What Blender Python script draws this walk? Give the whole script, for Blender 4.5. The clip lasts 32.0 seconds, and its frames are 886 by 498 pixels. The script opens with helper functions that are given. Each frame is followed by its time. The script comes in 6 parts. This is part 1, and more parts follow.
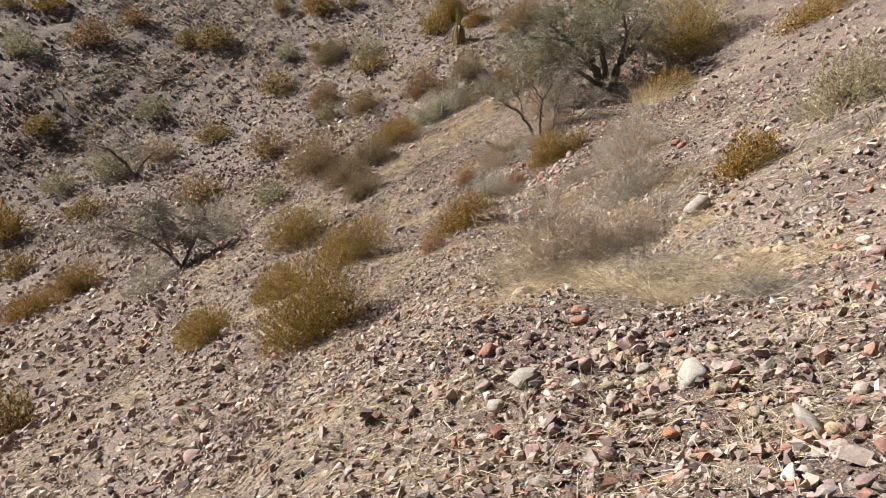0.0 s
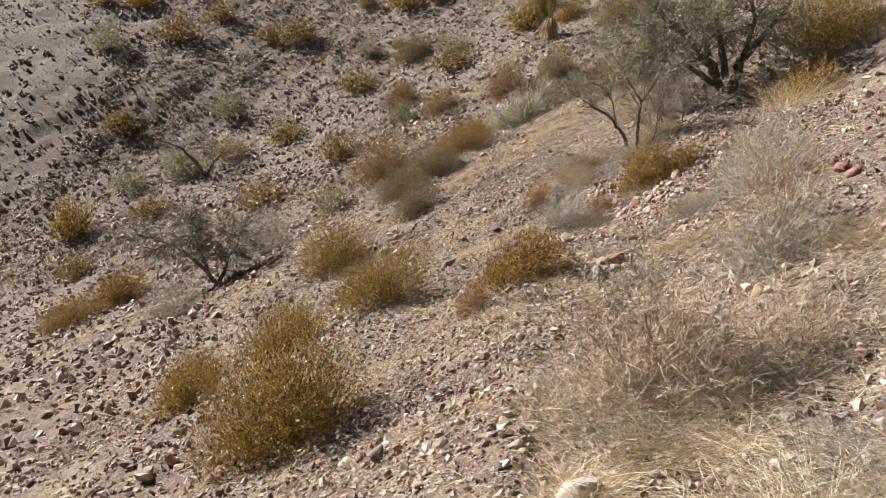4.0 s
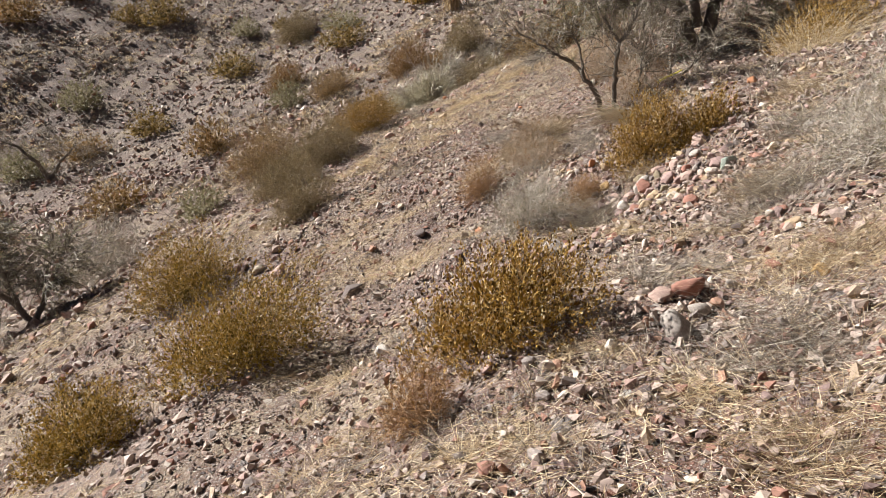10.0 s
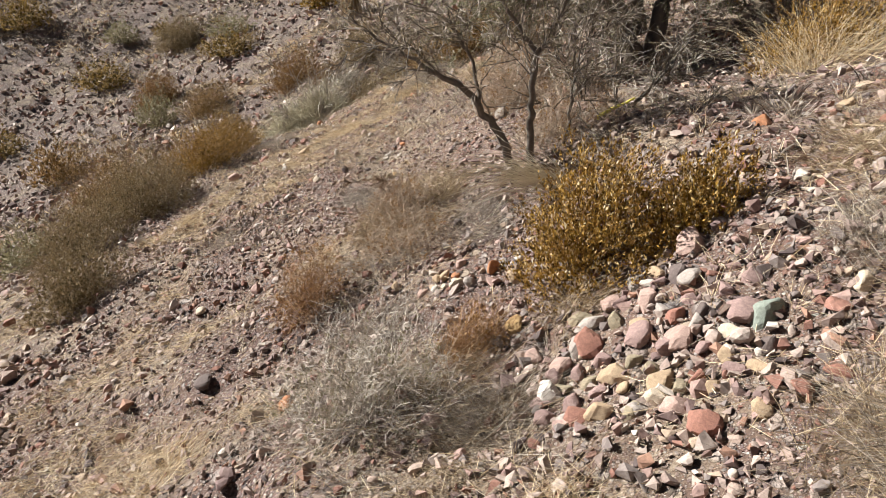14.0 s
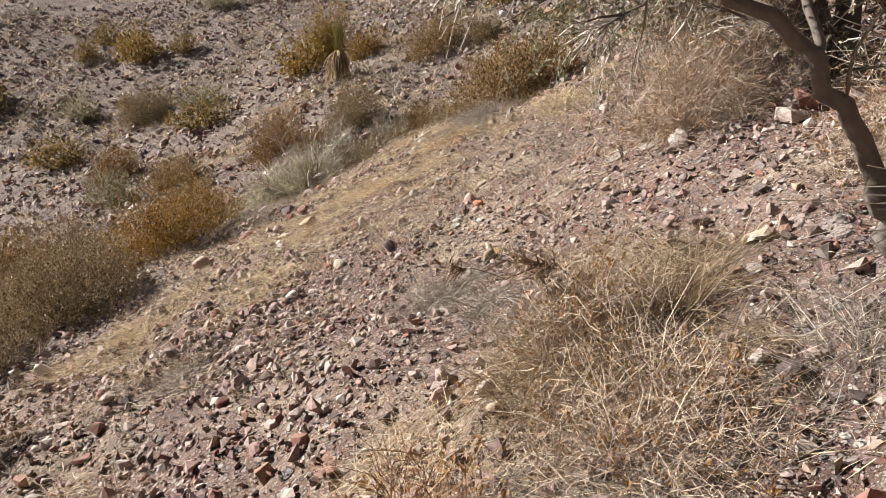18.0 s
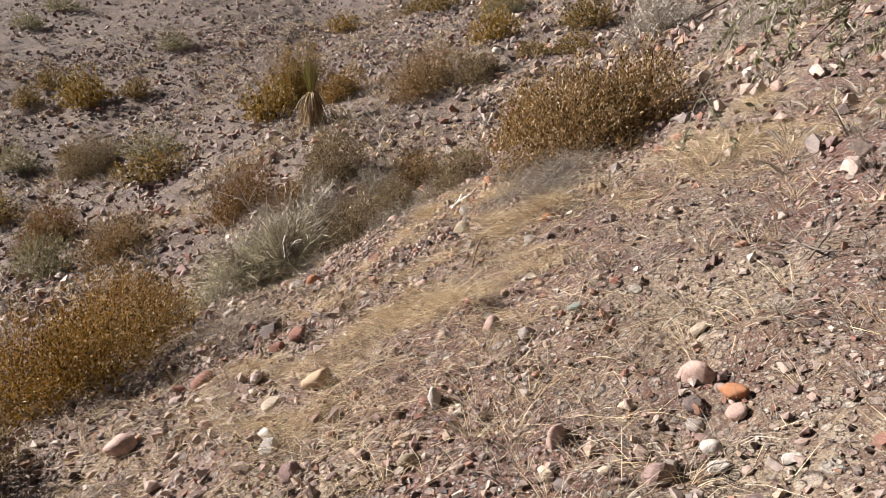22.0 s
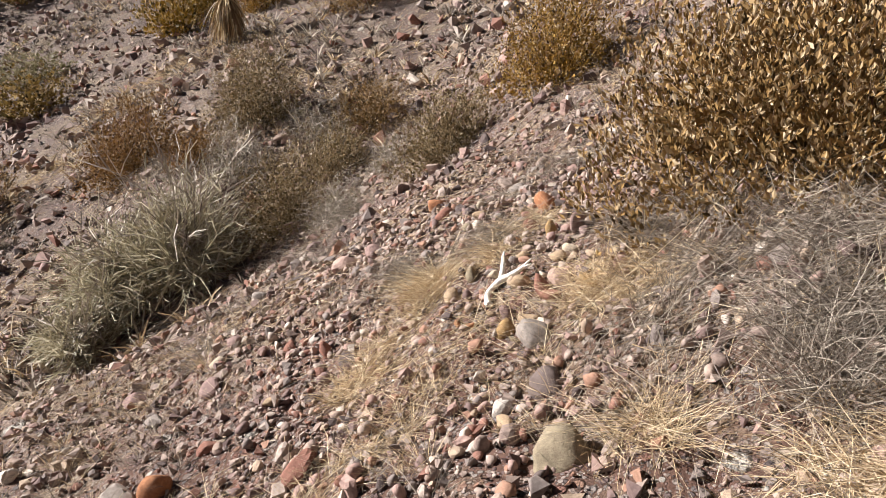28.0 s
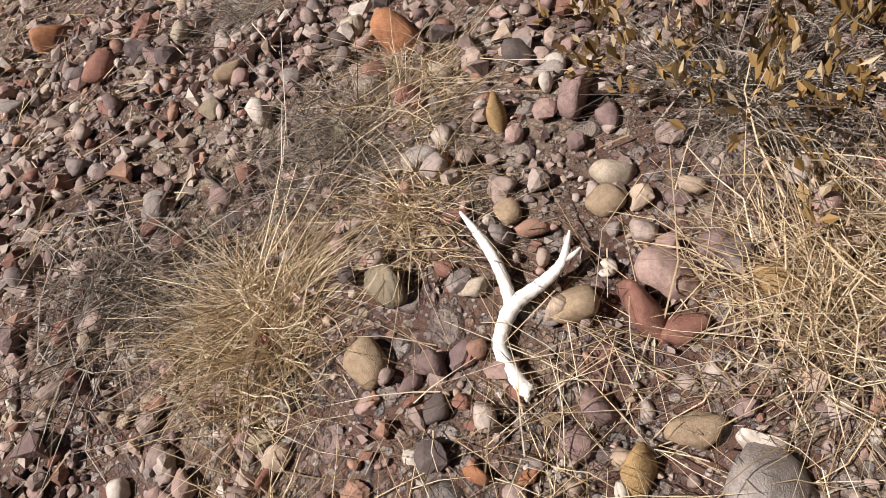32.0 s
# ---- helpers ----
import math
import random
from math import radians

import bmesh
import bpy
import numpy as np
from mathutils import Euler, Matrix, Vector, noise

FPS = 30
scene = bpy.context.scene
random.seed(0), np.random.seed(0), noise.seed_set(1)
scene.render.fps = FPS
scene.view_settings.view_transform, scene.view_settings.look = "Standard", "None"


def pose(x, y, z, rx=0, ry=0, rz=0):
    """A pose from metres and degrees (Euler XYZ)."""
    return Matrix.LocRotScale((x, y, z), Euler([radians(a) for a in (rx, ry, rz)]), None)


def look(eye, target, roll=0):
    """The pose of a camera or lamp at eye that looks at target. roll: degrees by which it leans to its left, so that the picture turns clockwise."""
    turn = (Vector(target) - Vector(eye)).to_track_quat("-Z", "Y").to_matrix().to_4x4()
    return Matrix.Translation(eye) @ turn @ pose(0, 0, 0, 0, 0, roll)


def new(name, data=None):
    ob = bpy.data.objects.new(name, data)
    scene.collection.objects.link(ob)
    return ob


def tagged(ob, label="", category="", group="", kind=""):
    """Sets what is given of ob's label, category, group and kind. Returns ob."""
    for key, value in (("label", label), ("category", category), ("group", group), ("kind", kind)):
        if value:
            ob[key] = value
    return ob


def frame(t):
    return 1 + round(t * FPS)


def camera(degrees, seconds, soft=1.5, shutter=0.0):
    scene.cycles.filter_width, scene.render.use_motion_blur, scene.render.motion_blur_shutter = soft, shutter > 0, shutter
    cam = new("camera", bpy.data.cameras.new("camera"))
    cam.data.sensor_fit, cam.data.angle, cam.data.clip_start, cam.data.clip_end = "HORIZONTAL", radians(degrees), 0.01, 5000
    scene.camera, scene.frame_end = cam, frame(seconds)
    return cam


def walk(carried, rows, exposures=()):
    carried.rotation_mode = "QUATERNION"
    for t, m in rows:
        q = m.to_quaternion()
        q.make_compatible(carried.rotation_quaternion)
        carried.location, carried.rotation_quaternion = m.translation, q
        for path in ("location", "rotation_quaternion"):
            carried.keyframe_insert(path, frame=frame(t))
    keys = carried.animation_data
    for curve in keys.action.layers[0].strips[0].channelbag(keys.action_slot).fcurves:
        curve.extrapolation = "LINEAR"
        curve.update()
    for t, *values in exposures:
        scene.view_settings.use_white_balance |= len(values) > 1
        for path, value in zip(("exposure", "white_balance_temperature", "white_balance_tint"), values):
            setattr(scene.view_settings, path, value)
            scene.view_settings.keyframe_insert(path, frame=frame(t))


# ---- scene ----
cam = camera(63.5, 32.0, 0.7)
PATH = [
    (0, (-0.001, 0.008, 1.501), (-0.020, 1.919, 0.910), 0.48),
    (0.5, (0.090, 0.630, 1.402), (0.055, 2.541, 0.812), 0.57),
    (1, (0.149, 1.372, 1.299), (0.092, 3.283, 0.712), 0.70),
    (1.5, (0.048, 1.757, 1.201), (-0.049, 3.668, 0.618), 0.90),
    (2, (0.020, 2.152, 1.132), (-0.143, 4.060, 0.554), 1.02),
    (2.5, (0.130, 2.598, 1.127), (-0.096, 4.499, 0.549), 0.90),
    (4.5, (0.640, 4.215, 1.097), (0.368, 6.104, 0.499), 0.54),
    (5, (0.838, 4.728, 0.993), (0.577, 6.616, 0.385), 0.57),
    (5.5, (1.042, 5.215, 0.944), (0.802, 7.104, 0.332), 0.76),
    (6, (0.908, 5.487, 0.916), (0.691, 7.378, 0.300), 0.90),
    (6.5, (0.723, 5.846, 0.801), (0.519, 7.736, 0.182), 0.97),
    (7, (0.486, 6.256, 0.668), (0.294, 8.149, 0.052), 1.01),
    (7.5, (0.239, 6.531, 0.501), (0.053, 8.427, -0.108), 1.03),
    (8, (0.064, 6.874, 0.286), (-0.115, 8.774, -0.314), 0.92),
    (8.5, (-0.092, 7.219, 0.104), (-0.249, 9.122, -0.490), 0.81),
    (9, (-0.257, 7.533, 0.079), (-0.375, 9.440, -0.513), 0.69),
    (9.5, (-0.263, 7.853, 0.031), (-0.329, 9.762, -0.564), 0.52),
    (10, (-0.162, 8.280, -0.023), (-0.154, 10.189, -0.620), 0.29),
    (10.5, (-0.050, 8.796, -0.118), (0.057, 10.701, -0.720), 0.21),
    (11, (0.076, 9.443, -0.108), (0.268, 11.340, -0.711), 0.30),
    (11.5, (0.124, 9.911, -0.137), (0.362, 11.805, -0.733), 0.42),
    (12, (0.279, 10.467, -0.145), (0.528, 12.363, -0.728), 0.65),
    (12.5, (0.456, 11.011, -0.145), (0.692, 12.912, -0.720), 0.78),
    (13, (0.629, 11.465, -0.113), (0.847, 13.370, -0.683), 0.92),
    (13.5, (0.762, 11.925, -0.067), (0.971, 13.831, -0.635), 1.02),
    (15.5, (0.983, 14.106, -0.402), (1.212, 16.008, -0.978), 0.36),
    (16, (0.816, 14.619, -0.447), (1.056, 16.524, -1.006), 0.34),
    (16.5, (0.612, 15.008, -0.544), (0.862, 16.922, -1.068), 0.32),
    (17, (0.463, 15.446, -0.596), (0.726, 17.370, -1.075), 0.30),
    (17.5, (0.250, 15.953, -0.801), (0.527, 17.888, -1.225), 0.24),
    (18, (0.198, 16.317, -0.850), (0.488, 18.265, -1.200), 0.14),
    (18.5, (0.155, 16.740, -0.909), (0.462, 18.694, -1.202), 0.13),
    (19, (0.020, 17.123, -0.980), (0.339, 19.079, -1.251), 0.05),
    (19.5, (-0.061, 17.632, -0.935), (0.270, 19.586, -1.202), -0.09),
    (20, (-0.116, 18.101, -0.899), (0.225, 20.054, -1.161), -0.25),
    (20.5, (-0.134, 18.524, -0.877), (0.221, 20.476, -1.128), -0.33),
    (21, (-0.103, 18.960, -0.796), (0.266, 20.911, -1.036), -0.39),
    (21.5, (-0.157, 19.461, -0.761), (0.224, 21.411, -0.994), -0.43),
    (22, (-0.184, 19.854, -0.688), (0.210, 21.801, -0.918), -0.53),
    (22.5, (-0.160, 20.339, -0.687), (0.246, 22.284, -0.914), -0.66),
    (23, (-0.126, 20.714, -0.606), (0.294, 22.656, -0.830), -0.69),
    (23.5, (-0.167, 21.244, -0.618), (0.265, 23.184, -0.844), -0.74),
    (24, (-0.098, 21.786, -0.545), (0.347, 23.723, -0.773), -0.74),
    (24.5, (-0.062, 22.161, -0.513), (0.394, 24.094, -0.748), -0.87),
    (26.5, (0.166, 23.330, -0.271), (0.656, 25.228, -0.669), -1.20),
    (27, (0.209, 23.601, -0.240), (0.708, 25.491, -0.663), -1.22),
    (27.5, (0.343, 23.938, -0.178), (0.851, 25.821, -0.622), -1.26),
    (28, (0.436, 24.376, -0.158), (0.952, 26.248, -0.640), -1.23),
    (28.5, (0.557, 24.759, -0.120), (1.078, 26.612, -0.661), -1.19),
    (29, (0.696, 25.099, -0.091), (1.219, 26.929, -0.707), -1.23),
    (29.5, (0.741, 25.435, -0.098), (1.263, 27.224, -0.823), -1.22),
    (30, (0.793, 25.700, -0.070), (1.321, 27.425, -0.934), -1.49),
    (30.5, (0.858, 26.109, -0.151), (1.461, 27.737, -1.144), -2.07),
    (31, (0.799, 26.408, -0.213), (1.600, 27.892, -1.288), -2.23),
    (31.5, (0.679, 26.627, -0.230), (1.779, 27.861, -1.356), -1.28),
    (32, (0.670, 26.746, -0.267), (1.948, 27.761, -1.424), -0.56),
]
walk(cam, [(t, look(eye, target, roll)) for t, eye, target, roll in PATH],
     exposures=[(0, 1.34, 6100, 7), (7, 1.46, 6100, 8), (13, 1.28, 6100, 8), (17, 1.36, 6150, 9), (20, 1.22, 6200, 13), (29, 1.14, 6200, 13), (30.5, 0.80, 6200, 15), (32, 0.44, 6200, 15)])

# ---- light ----
SUN_WAY = Vector((1.0, -0.42, -0.70)).normalized()
sun = new("sun", bpy.data.lights.new("sun", "SUN"))
sun.data.energy, sun.data.angle, sun.data.color = 5.0, radians(0.5), (1.0, 0.95, 0.88)
sun.matrix_basis = Matrix.Translation((-30, 20, 40)) @ SUN_WAY.to_track_quat("-Z", "Y").to_matrix().to_4x4()

world = bpy.data.worlds.new("world")
scene.world = world
world.use_nodes = True
sky = world.node_tree.nodes.new("ShaderNodeTexSky")
sky.sky_type, sky.sun_disc = "NISHITA", False
sky.altitude, sky.air_density, sky.dust_density = 1800, 0.08, 0.02
sky.sun_elevation, sky.sun_rotation = math.asin(-SUN_WAY.z), math.atan2(-SUN_WAY.x, -SUN_WAY.y)
world.node_tree.links.new(sky.outputs[0], world.node_tree.nodes["Background"].inputs[0])
world.node_tree.nodes["Background"].inputs[1].default_value = 0.05


# ---- materials ----
def nodes_of(name):
    m = bpy.data.materials.new(name)
    m.use_nodes = True
    nt = m.node_tree
    return m, nt, nt.nodes["Principled BSDF"], nt.nodes["Material Output"]


def node(nt, kind, **sockets):
    n = nt.nodes.new(kind)
    for key, value in sockets.items():
        n.inputs[key.replace("_", " ")].default_value = value
    return n


def ramp(nt, source, stops, constant=False):
    n = nt.nodes.new("ShaderNodeValToRGB")
    n.color_ramp.interpolation = "CONSTANT" if constant else "LINEAR"
    el = n.color_ramp.elements
    for k, (at, col) in enumerate(stops):
        e = el[k] if k < 2 else el.new(at)
        e.position, e.color = at, (*col, 1)
    nt.links.new(source, n.inputs[0])
    return n.outputs[0]


def mixed(nt, how, a, b, fac):
    n = nt.nodes.new("ShaderNodeMix")
    n.data_type, n.blend_type = "RGBA", how
    for slot, v in ((0, fac), (6, a), (7, b)):
        if isinstance(v, (int, float)):
            n.inputs[slot].default_value = v
        elif isinstance(v, tuple):
            n.inputs[slot].default_value = (*v, 1)
        else:
            nt.links.new(v, n.inputs[slot])
    return n.outputs[2]


def noise_at(nt, where, scale, detail=4.0, rough=0.6):
    n = node(nt, "ShaderNodeTexNoise", Scale=scale, Detail=detail, Roughness=rough)
    nt.links.new(where, n.inputs["Vector"])
    return n.outputs[0]


def bump_of(nt, bsdf, height, strength, distance):
    n = node(nt, "ShaderNodeBump", Strength=strength, Distance=distance)
    nt.links.new(height, n.inputs["Height"])
    nt.links.new(n.outputs[0], bsdf.inputs["Normal"])
    return n


STONES = [(0.0, (0.38, 0.30, 0.265)), (0.13, (0.50, 0.415, 0.37)), (0.25, (0.27, 0.195, 0.185)), (0.37, (0.47, 0.335, 0.30)),
          (0.47, (0.57, 0.49, 0.44)), (0.56, (0.31, 0.27, 0.255)), (0.64, (0.50, 0.395, 0.34)), (0.73, (0.34, 0.185, 0.145)),
          (0.80, (0.54, 0.43, 0.33)), (0.86, (0.15, 0.120, 0.115)), (0.92, (0.45, 0.275, 0.20)), (0.96, (0.74, 0.68, 0.61))]



def stone_material(name, source, tint=None, depth=0.80):
    m, nt, bsdf, _ = nodes_of(name)
    pos = nt.nodes.new("ShaderNodeTexCoord").outputs["Object"]
    if source == "island":
        rnd = nt.nodes.new("ShaderNodeNewGeometry").outputs["Random Per Island"]
    else:
        rnd = nt.nodes.new("ShaderNodeObjectInfo").outputs["Random"]
    base = ramp(nt, rnd, STONES, True) if tint is None else mixed(nt, "MIX", tint, tuple(c * 0.8 for c in tint), rnd)
    grain = ramp(nt, noise_at(nt, pos, 55, 5, 0.7), [(0.3, (0.62, 0.60, 0.58)), (0.7, (1.25, 1.24, 1.22))])
    patch = ramp(nt, noise_at(nt, pos, 11, 3), [(0.35, (0.78, 0.74, 0.72)), (0.65, (1.15, 1.13, 1.08))])
    col = mixed(nt, "MULTIPLY", mixed(nt, "MULTIPLY", mixed(nt, "MULTIPLY", base, grain, 0.75), patch, 0.8), (depth, depth * 0.97, depth * 0.95), 1.0)
    nt.links.new(col, bsdf.inputs["Base Color"])
    bsdf.inputs["Roughness"].default_value = 0.85
    bsdf.inputs["Specular IOR Level"].default_value = 0.3
    bump_of(nt, bsdf, noise_at(nt, pos, 38, 5, 0.65), 0.5, 0.012)
    return m


def ground_material():
    m, nt, bsdf, _ = nodes_of("gravelly_soil")
    pos = nt.nodes.new("ShaderNodeTexCoord").outputs["Object"]
    soil = ramp(nt, noise_at(nt, pos, 0.55, 5, 0.6), [(0.32, (0.082, 0.054, 0.044)), (0.48, (0.15, 0.102, 0.082)), (0.62, (0.28, 0.208, 0.163)), (0.75, (0.15, 0.102, 0.082))])
    red = ramp(nt, noise_at(nt, pos, 0.21, 4, 0.6), [(0.45, (0.0, 0.0, 0.0)), (0.62, (1.0, 1.0, 1.0))])
    soil = mixed(nt, "MIX", soil, (0.165, 0.096, 0.075), mixed(nt, "MULTIPLY", red, (0.5, 0.5, 0.5), 1.0))
    for at, radius in (((1.5, 22.7, -1.0), 5.5), ((1.7, 11.2, -1.4), 2.6), ((3.7, 16.9, -0.9), 3.0), ((1.4, 28.0, -1.3), 3.5)):
        far = nt.nodes.new("ShaderNodeVectorMath")
        far.operation = "DISTANCE"
        nt.links.new(pos, far.inputs[0])
        far.inputs[1].default_value = at
        edge = ramp(nt, noise_at(nt, pos, 1.1, 4), [(0.3, (0.0, 0.0, 0.0)), (0.7, (1.0, 1.0, 1.0))])
        patch = node(nt, "ShaderNodeMapRange")
        nt.links.new(far.outputs["Value"], patch.inputs[0])
        patch.inputs[1].default_value, patch.inputs[2].default_value, patch.inputs[3].default_value, patch.inputs[4].default_value = radius * 0.3, radius, 1.0, 0.0
        soil = mixed(nt, "MIX", soil, (0.17, 0.093, 0.070), mixed(nt, "MULTIPLY", patch.outputs[0], edge, 0.6))
    # ground colour mixed towards grey with y, across the gully
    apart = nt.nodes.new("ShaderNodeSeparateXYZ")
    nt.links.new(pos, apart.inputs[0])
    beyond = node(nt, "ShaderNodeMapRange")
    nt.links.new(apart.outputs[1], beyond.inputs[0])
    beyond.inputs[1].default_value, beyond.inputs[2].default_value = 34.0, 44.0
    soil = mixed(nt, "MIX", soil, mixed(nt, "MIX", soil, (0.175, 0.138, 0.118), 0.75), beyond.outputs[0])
    height = None
    for scale, amount in ((100.0, 0.65), (46.0, 0.65), (22.0, 0.45), (11.0, 0.20), (5.5, 0.08)):
        warp = nt.nodes.new("ShaderNodeVectorMath")
        warp.operation = "MULTIPLY_ADD"
        nz = node(nt, "ShaderNodeTexNoise", Scale=scale * 0.7, Detail=2.0)
        nt.links.new(pos, nz.inputs["Vector"])
        nt.links.new(nz.outputs[1], warp.inputs[0])
        warp.inputs[1].default_value = (0.5 / scale,) * 3
        nt.links.new(pos, warp.inputs[2])
        v = node(nt, "ShaderNodeTexVoronoi", Scale=scale, Randomness=1.0)
        nt.links.new(warp.outputs[0], v.inputs["Vector"])
        sep = nt.nodes.new("ShaderNodeSeparateColor")
        nt.links.new(v.outputs["Color"], sep.inputs[0])
        pebble = ramp(nt, sep.outputs[0], [(at, tuple(c * 0.8 for c in tone)) for at, tone in STONES], True)
        some = ramp(nt, sep.outputs[1], [(0.0, (1.0, 1.0, 1.0)), (amount, (0.0, 0.0, 0.0))], True)
        edge = ramp(nt, v.outputs["Distance"], [(0.36, (1.0, 1.0, 1.0)), (0.48, (0.0, 0.0, 0.0))])
        mask = mixed(nt, "MULTIPLY", some, edge, 1.0)
        soil = mixed(nt, "MIX", soil, pebble, mask)
        lift = node(nt, "ShaderNodeMath")
        lift.operation = "MULTIPLY"
        nt.links.new(mask, lift.inputs[0])
        lift.inputs[1].default_value = min(1.3 / scale, 0.12)
        if height is None:
            height = lift.outputs[0]
        else:
            add = node(nt, "ShaderNodeMath")
            add.operation = "ADD"
            nt.links.new(height, add.inputs[0])
            nt.links.new(lift.outputs[0], add.inputs[1])
            height = add.outputs[0]
    straw = ramp(nt, noise_at(nt, pos, 0.8, 6, 0.7), [(0.48, (0.0, 0.0, 0.0)), (0.66, (0.7, 0.7, 0.7))])
    streak = ramp(nt, noise_at(nt, pos, 34, 6, 0.8), [(0.42, (0.13, 0.09, 0.06)), (0.58, (0.62, 0.51, 0.36))])
    soil = mixed(nt, "MIX", soil, streak, straw)
    speck = ramp(nt, noise_at(nt, pos, 120, 4, 0.75), [(0.3, (0.66, 0.64, 0.62)), (0.7, (1.2, 1.2, 1.18))])
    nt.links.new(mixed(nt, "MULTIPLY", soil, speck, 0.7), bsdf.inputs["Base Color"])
    bsdf.inputs["Roughness"].default_value = 0.95
    bsdf.inputs["Specular IOR Level"].default_value = 0.15
    b = bump_of(nt, bsdf, height, 1.0, 0.8)
    fine = node(nt, "ShaderNodeBump", Strength=0.8, Distance=0.035)
    nt.links.new(noise_at(nt, pos, 26, 8, 0.75), fine.inputs["Height"])
    nt.links.new(fine.outputs[0], b.inputs["Normal"])
    return m


def leaf_material(name, stops, glow=0.35):
    m, nt, bsdf, out = nodes_of(name)
    rnd = nt.nodes.new("ShaderNodeNewGeometry").outputs["Random Per Island"]
    col = ramp(nt, rnd, [(at, tuple(c * 0.8 for c in tone)) for at, tone in stops])
    nt.links.new(col, bsdf.inputs["Base Color"])
    bsdf.inputs["Roughness"].default_value = 0.6
    bsdf.inputs["Specular IOR Level"].default_value = 0.22
    tr = nt.nodes.new("ShaderNodeBsdfTranslucent")
    nt.links.new(col, tr.inputs[0])
    mx = nt.nodes.new("ShaderNodeMixShader")
    mx.inputs[0].default_value = glow
    nt.links.new(bsdf.outputs[0], mx.inputs[1])
    nt.links.new(tr.outputs[0], mx.inputs[2])
    nt.links.new(mx.outputs[0], out.inputs[0])
    return m


def twig_material(name, a, b, scale=9.0):
    m, nt, bsdf, _ = nodes_of(name)
    rnd = nt.nodes.new("ShaderNodeNewGeometry").outputs["Random Per Island"]
    pos = nt.nodes.new("ShaderNodeTexCoord").outputs["Object"]
    grain = ramp(nt, noise_at(nt, pos, scale * 4, 4, 0.7), [(0.3, (0.7, 0.7, 0.7)), (0.7, (1.2, 1.2, 1.2))])
    nt.links.new(mixed(nt, "MULTIPLY", ramp(nt, rnd, [(0.0, a), (1.0, b)]), grain, 0.8), bsdf.inputs["Base Color"])
    bsdf.inputs["Roughness"].default_value = 0.8
    bsdf.inputs["Specular IOR Level"].default_value = 0.25
    bump_of(nt, bsdf, noise_at(nt, pos, scale * 6, 4), 0.4, 0.01)
    return m


M_GROUND = ground_material()
M_STONE = stone_material("loose_stone", "island")
M_CHIP = stone_material("gravel_chip", "island", None, 0.72)
M_STONE_ONE = stone_material("single_stone", "object")
TINTS = {"cream": (0.72, 0.63, 0.50), "white": (0.86, 0.82, 0.76), "tan": (0.56, 0.43, 0.29), "grey": (0.50, 0.455, 0.42),
         "mauve": (0.42, 0.30, 0.28), "red": (0.42, 0.215, 0.165), "orange": (0.56, 0.27, 0.14), "dark": (0.21, 0.17, 0.16),
         "olive": (0.42, 0.365, 0.26), "green": (0.36, 0.42, 0.37), "pink": (0.60, 0.44, 0.385), "ochre": (0.58, 0.40, 0.19)}
M_TINT = {key: stone_material(key + "_stone", "object", value) for key, value in TINTS.items()}
M_OLIVE = leaf_material("olive_leaf", [(0.0, (0.05, 0.040, 0.010)), (0.25, (0.24, 0.150, 0.020)), (0.6, (0.48, 0.295, 0.042)), (0.88, (0.60, 0.42, 0.14)), (1.0, (0.80, 0.69, 0.46))], 0.12)
M_GOLD = leaf_material("golden_leaf", [(0.0, (0.045, 0.025, 0.008)), (0.25, (0.21, 0.118, 0.018)), (0.6, (0.47, 0.272, 0.042)), (0.88, (0.62, 0.41, 0.145)), (1.0, (0.85, 0.72, 0.48))], 0.12)
M_BROWN = leaf_material("brown_leaf", [(0.0, (0.05, 0.036, 0.016)), (0.3, (0.24, 0.145, 0.048)), (0.7, (0.46, 0.285, 0.105)), (1.0, (0.76, 0.61, 0.40))], 0.15)
M_DULL = leaf_material("dull_leaf", [(0.0, (0.05, 0.042, 0.020)), (0.35, (0.24, 0.170, 0.075)), (0.75, (0.44, 0.325, 0.165)), (1.0, (0.70, 0.59, 0.42))], 0.15)
M_RUSTY = leaf_material("rusty_leaf", [(0.0, (0.05, 0.028, 0.012)), (0.35, (0.24, 0.125, 0.036)), (0.75, (0.42, 0.235, 0.072)), (1.0, (0.62, 0.46, 0.27))], 0.15)
M_PALE = leaf_material("pale_leaf", [(0.0, (0.24, 0.20, 0.10)), (0.5, (0.42, 0.34, 0.18)), (1.0, (0.64, 0.56, 0.40))])
M_FARLEAF = leaf_material("dusty_leaf", [(0.0, (0.05, 0.038, 0.013)), (0.4, (0.21, 0.138, 0.036)), (0.8, (0.40, 0.26, 0.075)), (1.0, (0.62, 0.48, 0.26))], 0.25)
M_GREYLEAF = leaf_material("greygreen_leaf", [(0.0, (0.17, 0.15, 0.075)), (0.6, (0.30, 0.262, 0.145)), (1.0, (0.50, 0.44, 0.30))], 0.3)
M_SAGE = leaf_material("sage_leaf", [(0.0, (0.15, 0.145, 0.075)), (0.6, (0.33, 0.31, 0.18)), (1.0, (0.55, 0.51, 0.36))], 0.25)
M_RUST = leaf_material("rust_leaf", [(0.0, (0.24, 0.115, 0.035)), (0.6, (0.42, 0.23, 0.075)), (1.0, (0.58, 0.39, 0.20))], 0.3)
M_STEM = twig_material("brown_stem", (0.12, 0.075, 0.045), (0.24, 0.16, 0.10))
M_GREY = twig_material("grey_twig", (0.20, 0.165, 0.135), (0.66, 0.59, 0.50))
M_RED = twig_material("reddish_twig", (0.17, 0.09, 0.042), (0.44, 0.265, 0.13))
